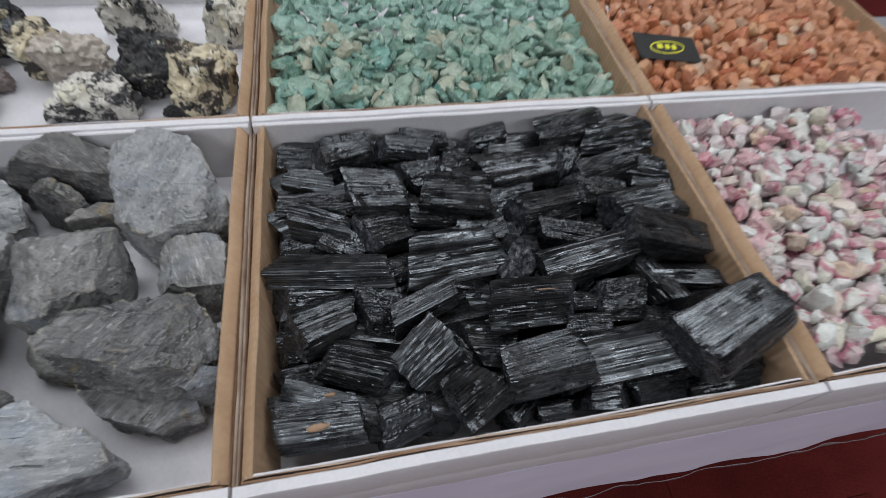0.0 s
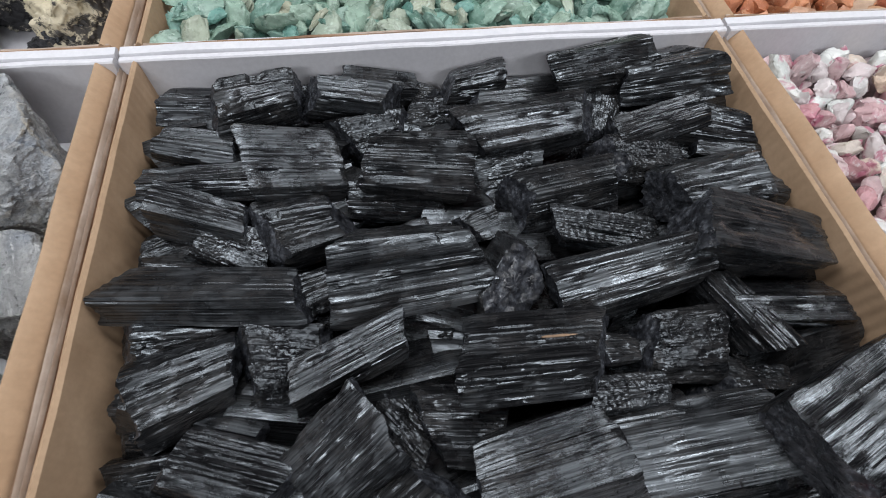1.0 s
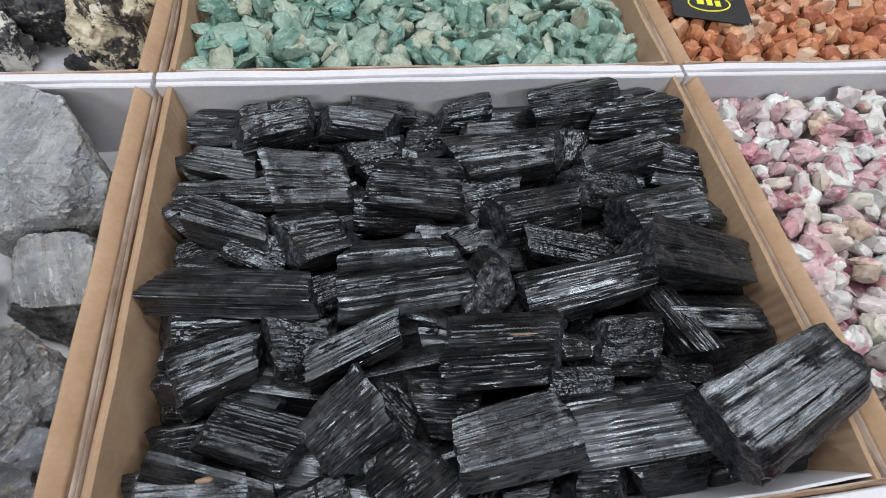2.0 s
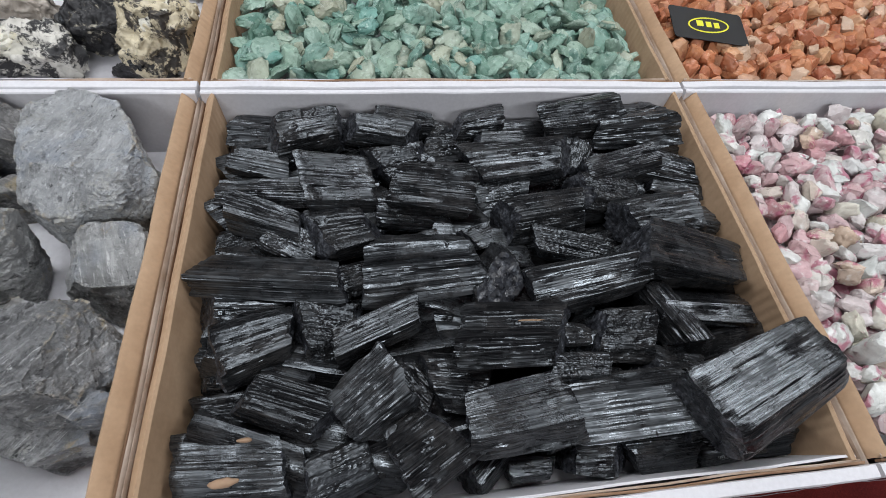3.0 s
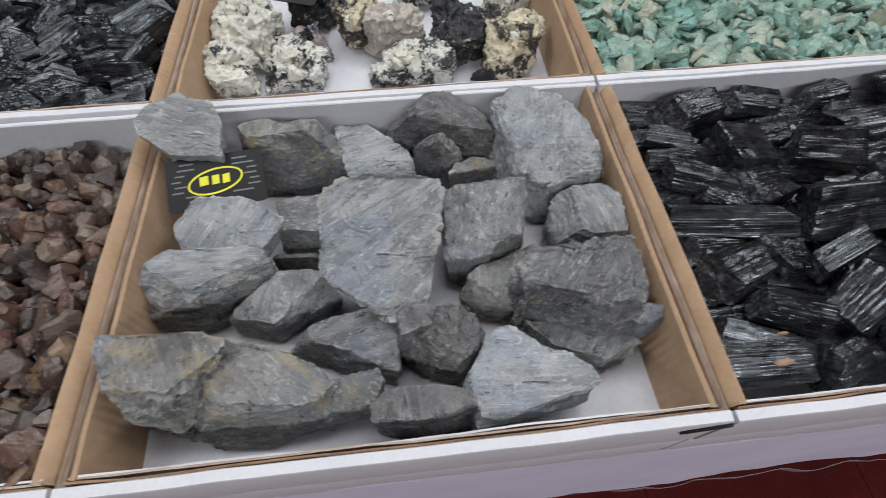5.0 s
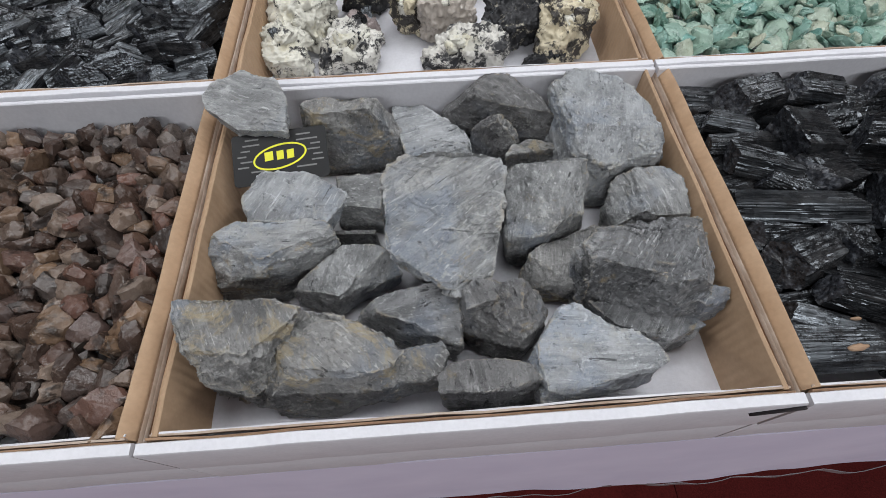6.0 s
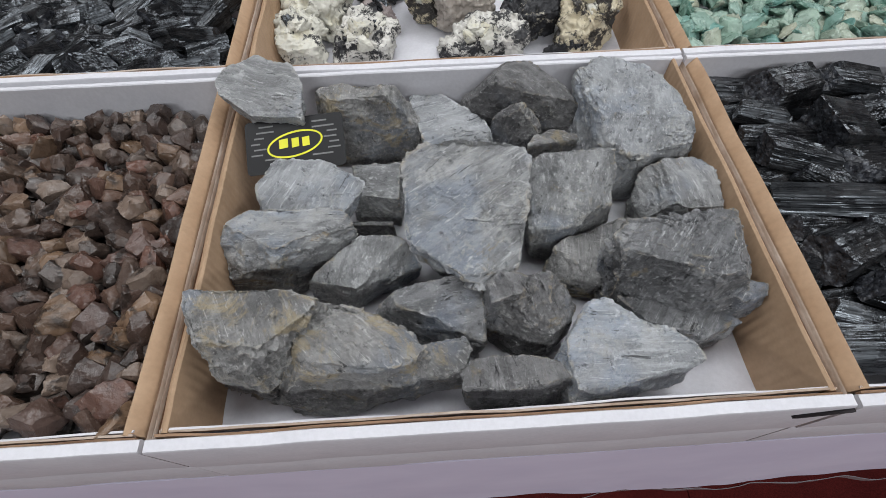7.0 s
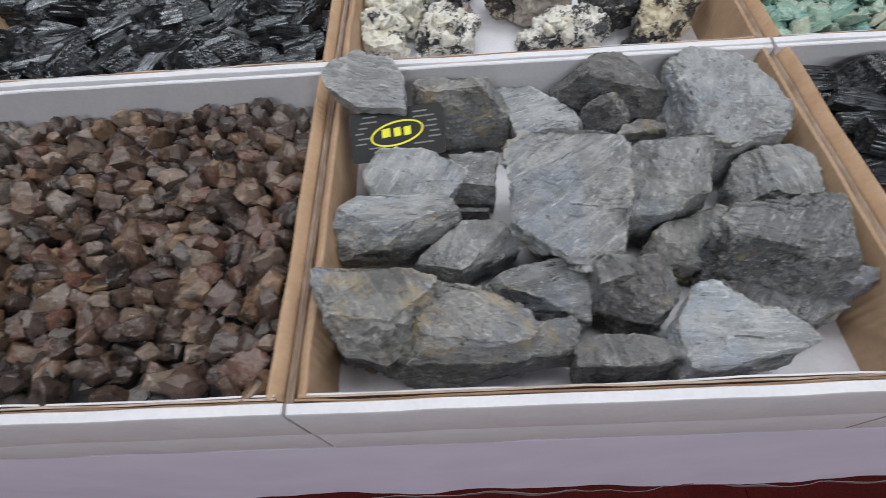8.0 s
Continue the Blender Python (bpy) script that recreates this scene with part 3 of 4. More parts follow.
tourmaline(0.392, 0.308, 0.830, 0.079, 0.045, 0, 11)
tourmaline(0.352, 0.311, 0.806, 0.030, 0.033, 2, 12, True)
tourmaline(0.418, 0.306, 0.814, 0.043, 0.034, -8, 13)
tourmaline(0.045, 0.307, 0.806, 0.043, 0.038, 1, 14)
tourmaline(0.056, 0.276, 0.826, 0.046, 0.026, -9, 15)
tourmaline(0.216, 0.301, 0.814, 0.046, 0.028, -1, 16, True)
tourmaline(0.273, 0.263, 0.836, 0.087, 0.039, -1, 17)
tourmaline(0.331, 0.276, 0.818, 0.042, 0.031, 66, 18, True)
tourmaline(0.365, 0.256, 0.836, 0.073, 0.028, 11, 19)
tourmaline(0.411, 0.261, 0.828, 0.062, 0.028, -18, 20)
tourmaline(0.418, 0.246, 0.818, 0.046, 0.024, -15, 21)
tourmaline(0.065, 0.249, 0.822, 0.081, 0.026, 1, 22)
tourmaline(0.121, 0.243, 0.828, 0.057, 0.055, 9, 23)
tourmaline(0.171, 0.277, 0.820, 0.045, 0.037, 10, 24, True)
tourmaline(0.196, 0.236, 0.838, 0.064, 0.041, -6, 25)
tourmaline(0.256, 0.240, 0.818, 0.050, 0.034, 3, 26, True)
tourmaline(0.287, 0.213, 0.830, 0.073, 0.037, 6, 27)
tourmaline(0.349, 0.232, 0.826, 0.061, 0.034, -4, 28, True)
tourmaline(0.385, 0.200, 0.832, 0.074, 0.042, 4, 29)
tourmaline(0.423, 0.206, 0.820, 0.034, 0.029, -7, 30)
tourmaline(0.065, 0.216, 0.830, 0.061, 0.030, -21, 31)
tourmaline(0.181, 0.224, 0.816, 0.064, 0.031, -7, 32)
tourmaline(0.043, 0.208, 0.812, 0.039, 0.025, 13, 33)
tourmaline(0.081, 0.196, 0.824, 0.040, 0.029, -27, 34, True)
tourmaline(0.124, 0.199, 0.826, 0.053, 0.041, 13, 35)
tourmaline(0.075, 0.166, 0.828, 0.103, 0.033, -9, 36)
tourmaline(0.182, 0.166, 0.838, 0.081, 0.050, 1, 37)
tourmaline(0.230, 0.196, 0.826, 0.022, 0.022, 16, 38)
tourmaline(0.131, 0.167, 0.820, 0.026, 0.027, 21, 39)
tourmaline(0.309, 0.186, 0.818, 0.075, 0.032, -9, 40, True)
tourmaline(0.304, 0.147, 0.836, 0.092, 0.035, 5, 41)
tourmaline(0.389, 0.161, 0.838, 0.103, 0.042, -6, 42)
tourmaline(0.378, 0.176, 0.806, 0.046, 0.031, -4, 43)
tourmaline(0.056, 0.150, 0.814, 0.063, 0.035, -1, 44)
tourmaline(0.064, 0.117, 0.826, 0.052, 0.039, 18, 45)
tourmaline(0.112, 0.127, 0.818, 0.046, 0.046, -7, 46, True)
tourmaline(0.147, 0.118, 0.840, 0.063, 0.025, 21, 47)
tourmaline(0.168, 0.119, 0.804, 0.029, 0.033, 4, 48, True)
tourmaline(0.363, 0.117, 0.832, 0.050, 0.026, -70, 49)
tourmaline(0.399, 0.121, 0.822, 0.082, 0.036, -5, 50)
tourmaline(0.239, 0.108, 0.838, 0.076, 0.046, -3, 51)
tourmaline(0.285, 0.107, 0.832, 0.021, 0.018, -3, 52)
tourmaline(0.326, 0.107, 0.828, 0.048, 0.037, -5, 53, True)
tourmaline(0.034, 0.119, 0.802, 0.019, 0.024, -6, 54)
tourmaline(0.282, 0.085, 0.832, 0.042, 0.020, -1, 55, True)
tourmaline(0.357, 0.083, 0.818, 0.053, 0.027, -11, 56, True)
tourmaline(0.089, 0.075, 0.832, 0.058, 0.032, -21, 57)
tourmaline(0.144, 0.075, 0.830, 0.038, 0.048, 33, 58)
tourmaline(0.171, 0.085, 0.812, 0.037, 0.030, -52, 59, True)
tourmaline(0.198, 0.085, 0.818, 0.042, 0.044, -8, 60)
tourmaline(0.238, 0.058, 0.830, 0.077, 0.045, 7, 61)
tourmaline(0.316, 0.055, 0.826, 0.085, 0.041, 1, 62)
tourmaline(0.396, 0.058, 0.853, 0.108, 0.055, 20, 63, pitch=0, roll=0)
tourmaline(0.034, 0.103, 0.802, 0.019, 0.024, -3, 64)
tourmaline(0.044, 0.080, 0.806, 0.041, 0.028, 0, 65)
tourmaline(0.057, 0.047, 0.810, 0.065, 0.043, -4, 66)
tourmaline(0.120, 0.037, 0.812, 0.046, 0.037, 19, 67, True)
tourmaline(0.174, 0.042, 0.832, 0.042, 0.049, 30, 68)
tourmaline(0.290, 0.035, 0.806, 0.038, 0.035, -2, 69)
tourmaline(0.334, 0.033, 0.808, 0.049, 0.031, 1, 70)
tourmaline(0.245, 0.028, 0.796, 0.035, 0.019, -3, 71)
tourmaline(0.216, 0.036, 0.800, 0.039, 0.028, 38, 72)
tourmaline(0.384, 0.029, 0.796, 0.043, 0.021, 1, 73)
tourmaline(0.410, 0.028, 0.794, 0.059, 0.021, -1, 74)
tourmaline(0.416, 0.030, 0.796, 0.047, 0.023, 2, 75)
tourmaline(0.408, 0.173, 0.802, 0.041, 0.031, -7, 76, True)
tourmaline(0.187, 0.145, 0.800, 0.035, 0.030, -15, 77, True)
tourmaline(0.113, 0.165, 0.800, 0.033, 0.026, -39, 78, True)
tourmaline(0.419, 0.093, 0.798, 0.042, 0.028, -10, 79)
tourmaline(0.258, 0.085, 0.798, 0.036, 0.025, -27, 80, True)
tourmaline(0.236, 0.160, 0.826, 0.040, 0.044, -86, 82, False, 48)

# lower layer of the heap, seen in the gaps
rng = np.random.default_rng(3)
under = [crystal_mesh(0.078, 0.044, 700 + i, 48, 7) for i in range(6)]
for i in range(7):
    for j in range(6):
        ob = new("tourmaline_crystal", under[(i * 3 + j) % 6])
        ob.matrix_basis = pose(0.066 + i * 0.054 + rng.uniform(-0.005, 0.005), 0.058 + j * 0.046 + rng.uniform(-0.006, 0.006), 0.800, rng.uniform(0, 360), rng.uniform(-4, 4), rng.uniform(-24, 24))
        tagged(ob, "black tourmaline crystal deep in the heap", "crystal", "black tourmaline crystals")

# small black crystals in the tray behind
small = [crystal_mesh(rng.uniform(0.034, 0.050), rng.uniform(0.026, 0.036), 760 + i, 64, 9, i % 3 == 0) for i in range(14)]
for j in range(9):
    for i in range(12):
        for level in ((0, 1) if (i + j) % 3 == 0 else (1,)):
            ob = new("tourmaline_crystal", small[int(rng.integers(14))])
            ob.matrix_basis = pose(-0.887 + i * 0.0345 + rng.uniform(-0.009, 0.009), 0.388 + j * 0.0245 + rng.uniform(-0.008, 0.008), 0.800 + 0.021 * level + rng.uniform(-0.006, 0.006), rng.uniform(0, 360), rng.uniform(-13, 13), rng.normal(5, 32))
            tagged(ob, "small ridged black tourmaline crystal in a full tray", "crystal", "small black tourmaline crystals")

# ---- large rocks ----


def rock_from(name, x, y, base, height, sides, slab, seed, material, target, rough, grain, chip, layers, chips=8):
    rng = np.random.default_rng(seed)
    planes = []
    mid = height * 0.5
    for az, dist in sides:
        tilt = rng.uniform(2, 12) if rng.random() < 0.4 else -rng.uniform(2, 16)
        a, e = radians(az), radians(tilt)
        n = Vector((math.cos(a) * math.cos(e), math.sin(a) * math.cos(e), math.sin(e)))
        planes.append((n, 1.01 * dist / 1000 * math.cos(e) + height * (0.08 + 0.32 * math.sin(a)) * math.sin(e)))
    wide = np.mean([d for _, d in sides]) / 1000
    lean = 0.24 if slab else 0.34
    a = rng.uniform(4.0, 5.5)
    top = Vector((math.cos(a) * lean, math.sin(a) * lean, 1)).normalized()
    planes.append((top, mid * 0.92))
    if slab:
        planes.append((-top, mid * 0.80))
    else:
        for _ in range(3):
            a = rng.uniform(0, 6.28)
            e = radians(rng.uniform(35, 60))
            planes.append((Vector((math.cos(a) * math.cos(e), math.sin(a) * math.cos(e), math.sin(e))), wide * 0.62 + mid * 0.36))
    planes.append((Vector((0, 0, -1)), mid))
    # knock chips off the corners
    rough_out = cut_solid(planes)
    corners = np.array([v.co[:] for v in rough_out.verts])
    rough_out.free()
    for _ in range(chips):
        n = rng.normal(size=3)
        n[2] = abs(n[2]) + 0.1
        n /= np.linalg.norm(n)
        planes.append((Vector(n), float((corners @ n).max()) * rng.uniform(0.86, 0.97)))
    axis = Vector((rng.uniform(-0.6, 0.6), rng.uniform(-0.6, 0.6), 1)).normalized()
    me, low = chiselled(name, planes, target, rough, grain, chip, seed, material, layers, axis)
    ob = new(name, me)
    ob.matrix_basis = pose(x, y, base - low - 0.001)
    return ob


LOOKS = {"grey": "blue-grey flaky rock", "mid": "slate-grey rough layered rock", "dark": "dark grey rough rock", "pale": "pale blue-grey smooth rock", "ochre": "grey layered rock with ochre streaks"}


def facet(az, tilt):
    a, e = radians(az), radians(tilt)
    return Vector((math.cos(a) * math.sin(e), math.sin(a) * math.sin(e), math.cos(e)))


def split_rock(height, sides, faces, seed, material, bedding, spalls=16, target=0.0020, undercut=False):
    """A split stone: upright sides, cleaved faces of (azimuth, tilt, depth), spalled edges, flake terraces and laminated flanks."""
    rng = np.random.default_rng(seed)
    mid = height * 0.5
    wide = float(np.mean([d for _, d in sides])) / 1000
    planes = []
    for az, dist in sides:
        front = 185 < az < 355 and not undercut
        e = rng.uniform(0, 10) if front else -rng.uniform(0, 10) - (8 if undercut else 0)
        planes.append((facet(az, 90 - e), 1.01 * dist / 1000 * math.cos(radians(e)) + math.sin(radians(e)) * mid * (-0.8 if front else 0.7)))
    for az, tilt, depth in faces:
        n = facet(az, tilt)
        planes.append((n, depth * (mid * n.z + wide * math.sin(radians(tilt)))))
    planes.append((Vector((0, 0, 1)), mid))
    planes.append((Vector((0, 0, -1)), mid))
    block = cut_solid(planes)
    corners = np.array([v.co[:] for v in block.verts])
    block.free()
    for _ in range(spalls):
        n = rng.normal(size=3)
        n[2] = n[2] * 0.8 + 0.15
        n /= np.linalg.norm(n)
        planes.append((Vector(n), float((corners @ n).max()) * rng.uniform(0.945, 0.99)))
    bm = cut_solid(planes)
    bmesh.ops.triangulate(bm, faces=bm.faces[:])
    for _ in range(10):
        edges = [e for e in bm.edges if e.calc_length() > target]
        if not edges:
            break
        bmesh.ops.subdivide_edges(bm, edges=edges, cuts=1)
        bmesh.ops.triangulate(bm, faces=[f for f in bm.faces if len(f.verts) > 3])
    bm.normal_update()
    bm.verts.index_update()
    worn = np.zeros(len(bm.verts))
    for e in bm.edges:
        if len(e.link_faces) == 2 and e.link_faces[0].normal.angle(e.link_faces[1].normal, 0) > radians(18):
            worn[e.verts[0].index] = worn[e.verts[1].index] = 1
    p = np.array([v.co[:] for v in bm.verts])
    nrm = np.array([v.normal[:] for v in bm.verts])
    q = p / wide
    axis = np.array(facet(faces[0][0], faces[0][1]) if faces else (0, 0, 1))
    flank = 1 - np.abs(nrm @ axis)
    warp = fbm(q * 1.5, 2, seed + 3)
    h = p @ axis / 0.0042 + warp * 2.2
    sheet_of = np.stack([np.floor(h) * 1.37, np.floor(warp * 2.0) * 1.1, np.zeros_like(h) + seed], 1)
    bump = 1.5 * flank * bedding * value_noise(sheet_of + 0.41, seed + 21)
    flake = fbm(q * 1.6 + 5.1, 3, seed + 29) * 3.0
    bump += 0.022 * (np.floor(flake) + np.clip((flake - np.floor(flake)) * 6, 0, 1) - 1)
    bump += 0.030 * fbm(q * 1.3 + seed, 2, seed) + 0.030 * (0.5 - np.abs(fbm(q * 4.5 + seed, 3, seed + 5))) * (0.4 + flank)
    bump -= worn * 0.05 * np.maximum(0, 0.1 + fbm(q * 6.0, 2, seed + 13))
    p = p + nrm * (bump * wide)[:, None]
    for v, co in zip(bm.verts, p):
        v.co = co
    for f in bm.faces:
        f.smooth = True
    me = from_bm("grey_rock", bm, material)
    me.set_sharp_from_angle(angle=radians(32))
    return me, float(p[:, 2].min())


def grey_rock(x, y, base, height, look_of, seed, sides, faces, bedding=0.05, form="angular chunk", lobes=()):
    me, low = split_rock(height, sides, faces, seed, ROCK[look_of], bedding, undercut=form == "flat slab")
    for k, (dx, dy, dz, tall, edges, cuts) in enumerate(lobes):
        bulge, _ = split_rock(tall, edges, cuts, seed + 500 + k, ROCK[look_of], bedding, 8)
        bulge.transform(Matrix.Translation((dx, dy, dz)))
        bm = bmesh.new()
        bm.from_mesh(me)
        bm.from_mesh(bulge)
        low = min(low, min(v.co.z for v in bm.verts))
        bm.to_mesh(me)
        bm.free()
    ob = new("grey_rock", me)
    ob.matrix_basis = pose(x, y, base - low - 0.001)
    tagged(ob, f"{LOOKS[look_of]}, {form} in a cardboard tray", "rock", "large grey rocks")


SPECIMENS = {"white": "white feldspar lump with black specks", "mixed": "black and white speckled rock specimen", "cream": "cream feldspar crystals on dark matrix",
             "dark": "black crystal cluster with cream patches", "quartz": "smoky translucent quartz lump", "brown": "grey brown mica lump"}


def lump_mesh(name, seed, dims, material, planes):
    rng = np.random.default_rng(seed)
    cuts = [(Vector(n), 1.0) for n in ((1, 0, 0), (-1, 0, 0), (0, 1, 0), (0, -1, 0), (0, 0, 1), (0, 0, -1))]
    for _ in range(planes):
        n = rng.normal(size=3)
        cuts.append((Vector(n / np.linalg.norm(n)), rng.uniform(0.72, 1.0)))
    me, _ = chiselled(name, cuts, 0.22, 0.09, 0.10, 0.12, seed, material, crease=20)
    me.transform(Matrix.Diagonal((dims[0] / 2, dims[1] / 2, dims[2] / 2, 1)))
    return me


LUMPS = {
    "white": [lump_mesh("feldspar_lump", 400 + i, (0.026, 0.021, 0.020), MATRIX["white"], 12) for i in range(4)],
    "cream": [lump_mesh("feldspar_lump", 410 + i, (0.022, 0.018, 0.018), MATRIX["cream"], 12) for i in range(4)],
    "black": [lump_mesh("schorl_crystal", 420 + i, (0.024, 0.013, 0.013), PITTED, 6) for i in range(4)],
}
GROWTH = {"white": "wwwwb", "mixed": "wbwwb", "cream": "ccwcb", "dark": "bbcbb", "quartz": "wc", "brown": "b"}


def matrix_rock(x, y, base, height, look_of, seed, sides, slab):
    ob = rock_from("mineral_specimen", x, y, base, height, sides, slab, seed, MATRIX[look_of], 0.0026, 0.11, 0.10, 0.08, 0.0, 5)
    tagged(ob, f"{SPECIMENS[look_of]} on the white tray base", "mineral specimen", "matrix specimens")
    rng = np.random.default_rng(seed + 50)
    wide = min(d for _, d in sides) / 1000
    for kind in GROWTH[look_of] * 2:
        me = LUMPS[{"w": "white", "c": "cream", "b": "black"}[kind]][int(rng.integers(4))]
        a, r = rng.uniform(0, 6.28), wide * rng.uniform(0.25, 0.95)
        size = rng.uniform(0.6, 1.1)
        m = pose(r * math.cos(a), r * math.sin(a), height * (0.42 - 0.45 * (r / wide) ** 2 * rng.uniform(0.3, 1)), rng.uniform(0, 360), rng.uniform(-40, 40), rng.uniform(0, 360))
        part(me.name.split(".")[0], me, ob, "black crystal grown on the specimen" if kind == "b" else "pale feldspar lump on the specimen", m @ Matrix.Diagonal((size, size, size, 1)))


grey_rock(-0.420, 0.305, 0.840, 0.026, "grey", 100, [(197, 36), (230, 31), (264, 35), (0, 41), (25, 32), (63, 31), (131, 36)], [(265, 24, 0.72)], 0.05, "flat slab")
grey_rock(-0.326, 0.301, 0.772, 0.083, "ochre", 101, [(219, 42), (263, 20), (274, 18), (337, 52), (47, 36), (84, 15), (107, 27), (170, 55)], [(95, 14, 0.8), (265, 52, 0.74), (350, 50, 0.8)], 0.05)
grey_rock(-0.243, 0.292, 0.774, 0.044, "pale", 102, [(192, 33), (260, 40), (294, 45), (20, 30), (48, 23), (88, 42)], [(265, 24, 0.7)], 0.05, "flat slab")
grey_rock(-0.173, 0.322, 0.772, 0.076, "dark", 103, [(198, 55), (258, 21), (261, 21), (0, 62), (54, 32), (79, 21), (109, 29)], [(268, 44, 0.7), (150, 48, 0.82), (30, 52, 0.82)], 0.05)
grey_rock(-0.075, 0.284, 0.772, 0.078, "pale", 104, [(192, 47), (229, 60), (275, 62), (306, 68), (30, 36), (64, 42), (125, 56)], [(256, 31, 0.80), (350, 58, 0.9)], 0.05)
grey_rock(-0.181, 0.286, 0.772, 0.066, "dark", 105, [(240, 8), (259, 8), (308, 19), (55, 16), (83, 9), (106, 15)], [(205, 42, 0.66), (325, 48, 0.7)], 0.05)
grey_rock(-0.142, 0.272, 0.772, 0.038, "ochre", 106, [(277, 9), (308, 20), (70, 12), (119, 13), (148, 20)], [(280, 30, 0.7)], 0.05)
grey_rock(-0.371, 0.205, 0.806, 0.032, "pale", 107, [(192, 44), (263, 26), (263, 26), (327, 40), (48, 28), (88, 28), (159, 45)], [(270, 20, 0.72)], 0.05, "flat slab")
grey_rock(-0.320, 0.225, 0.772, 0.043, "grey", 108, [(186, 24), (262, 18), (354, 24), (89, 20)], [(280, 14, 0.75), (270, 70, 0.85)], 0.05)
grey_rock(-0.325, 0.191, 0.772, 0.023, "dark", 109, [(266, 3), (338, 21), (86, 3), (149, 19)], [(270, 20, 0.8)], 0.05)
grey_rock(-0.239, 0.171, 0.789, 0.058, "grey", 110, [(231, 55), (284, 68), (350, 45), (356, 49), (78, 67), (118, 65), (178, 51)], [(262, 20, 0.72)], 0.07, "flat slab")
grey_rock(-0.144, 0.190, 0.772, 0.078, "grey", 111, [(255, 40), (303, 29), (339, 35), (5, 40), (101, 32), (180, 40)], [(215, 36, 0.64), (325, 46, 0.66), (95, 40, 0.85)], 0.05)
grey_rock(-0.036, 0.197, 0.772, 0.062, "grey", 112, [(191, 46), (248, 40), (272, 36), (0, 19), (40, 20), (88, 20), (147, 44)], [(278, 16, 0.78), (190, 55, 0.85)], 0.05)
grey_rock(-0.389, 0.159, 0.772, 0.070, "grey", 113, [(268, 26), (293, 22), (300, 26), (41, 46), (86, 23), (122, 39), (177, 56)], [(95, 8, 0.78), (300, 48, 0.68), (232, 50, 0.74)], 0.07)
grey_rock(-0.330, 0.137, 0.776, 0.044, "grey", 114, [(252, 25), (298, 18), (41, 42), (90, 24), (126, 21)], [(235, 24, 0.66), (312, 62, 0.66)], 0.05, "split wedge")
grey_rock(-0.131, 0.141, 0.772, 0.043, "ochre", 115, [(214, 42), (252, 30), (281, 29), (331, 32), (54, 41), (112, 18), (140, 30)], [(280, 18, 0.75), (230, 60, 0.8)], 0.05)
grey_rock(-0.075, 0.109, 0.772, 0.086, "mid", 116, [(196, 53), (249, 30), (277, 36), (329, 54), (5, 59), (40, 55), (91, 34), (127, 50)], [(255, 38, 0.7), (95, 16, 0.86), (345, 54, 0.78), (290, 70, 0.85)], 0.09, lobes=[(0.041, -0.021, -0.005, 0.035, [(185, 20), (245, 15), (284, 12), (345, 19), (77, 8)], [(280, 30, 0.8)]), (-0.004, -0.033, -0.025, 0.036, [(220, 22), (249, 13), (286, 22), (14, 41), (81, 12)], [(265, 40, 0.8)])])
grey_rock(-0.399, 0.070, 0.772, 0.090, "ochre", 117, [(217, 41), (254, 30), (311, 30), (330, 36), (72, 32), (85, 29), (129, 55), (178, 51)], [(90, 10, 0.8), (258, 50, 0.7)], 0.08)
grey_rock(-0.336, 0.059, 0.772, 0.072, "ochre", 118, [(211, 58), (267, 32), (281, 32), (321, 51), (41, 39), (57, 30), (83, 31), (117, 35), (132, 41), (180, 59)], [(262, 42, 0.7), (95, 32, 0.82), (200, 60, 0.85)], 0.09, lobes=[(0.066, -0.007, -0.008, 0.034, [(184, 25), (275, 15), (339, 22), (23, 25), (100, 13)], [(270, 35, 0.75), (90, 30, 0.8)])])
grey_rock(-0.280, 0.090, 0.772, 0.048, "mid", 119, [(249, 10), (253, 11), (356, 48), (63, 37), (92, 25), (110, 25)], [(280, 34, 0.7), (200, 55, 0.8)], 0.08)
grey_rock(-0.197, 0.085, 0.772, 0.071, "dark", 120, [(232, 22), (252, 20), (313, 28), (17, 36), (77, 21), (106, 29), (180, 38)], [(150, 34, 0.7), (262, 50, 0.6), (350, 54, 0.7)], 0.05, lobes=[(-0.019, 0.011, 0.017, 0.035, [(186, 18), (276, 11), (344, 16), (77, 12), (114, 13)], [(200, 25, 0.75)])])
grey_rock(-0.214, 0.034, 0.772, 0.056, "dark", 121, [(184, 40), (265, 14), (280, 17), (357, 40), (75, 17), (90, 15), (130, 29)], [(80, 14, 0.78), (258, 58, 0.74)], 0.06)
grey_rock(-0.135, 0.052, 0.790, 0.044, "pale", 122, [(198, 51), (275, 31), (285, 31), (17, 44), (58, 21), (140, 35)], [(268, 18, 0.7), (268, 74, 0.86)], 0.05, "split wedge")

matrix_rock(-0.400, 0.534, 0.772, 0.063, "white", 200, [(176, 43), (104, 41), (60, 40), (17, 43), (319, 41), (270, 43), (214, 40)], False)
matrix_rock(-0.420, 0.476, 0.772, 0.043, "white", 201, [(180, 23), (72, 36), (24, 24), (5, 26), (279, 36), (229, 34), (180, 23)], False)
matrix_rock(-0.340, 0.470, 0.772, 0.033, "mixed", 202, [(144, 37), (92, 31), (54, 31), (355, 40), (270, 28), (261, 27), (197, 40)], False)
matrix_rock(-0.322, 0.518, 0.772, 0.033, "brown", 203, [(131, 20), (73, 14), (18, 18), (272, 15), (228, 15)], False)
matrix_rock(-0.260, 0.538, 0.772, 0.063, "cream", 204, [(158, 24), (90, 24), (27, 24), (325, 23), (257, 25), (210, 24)], False)
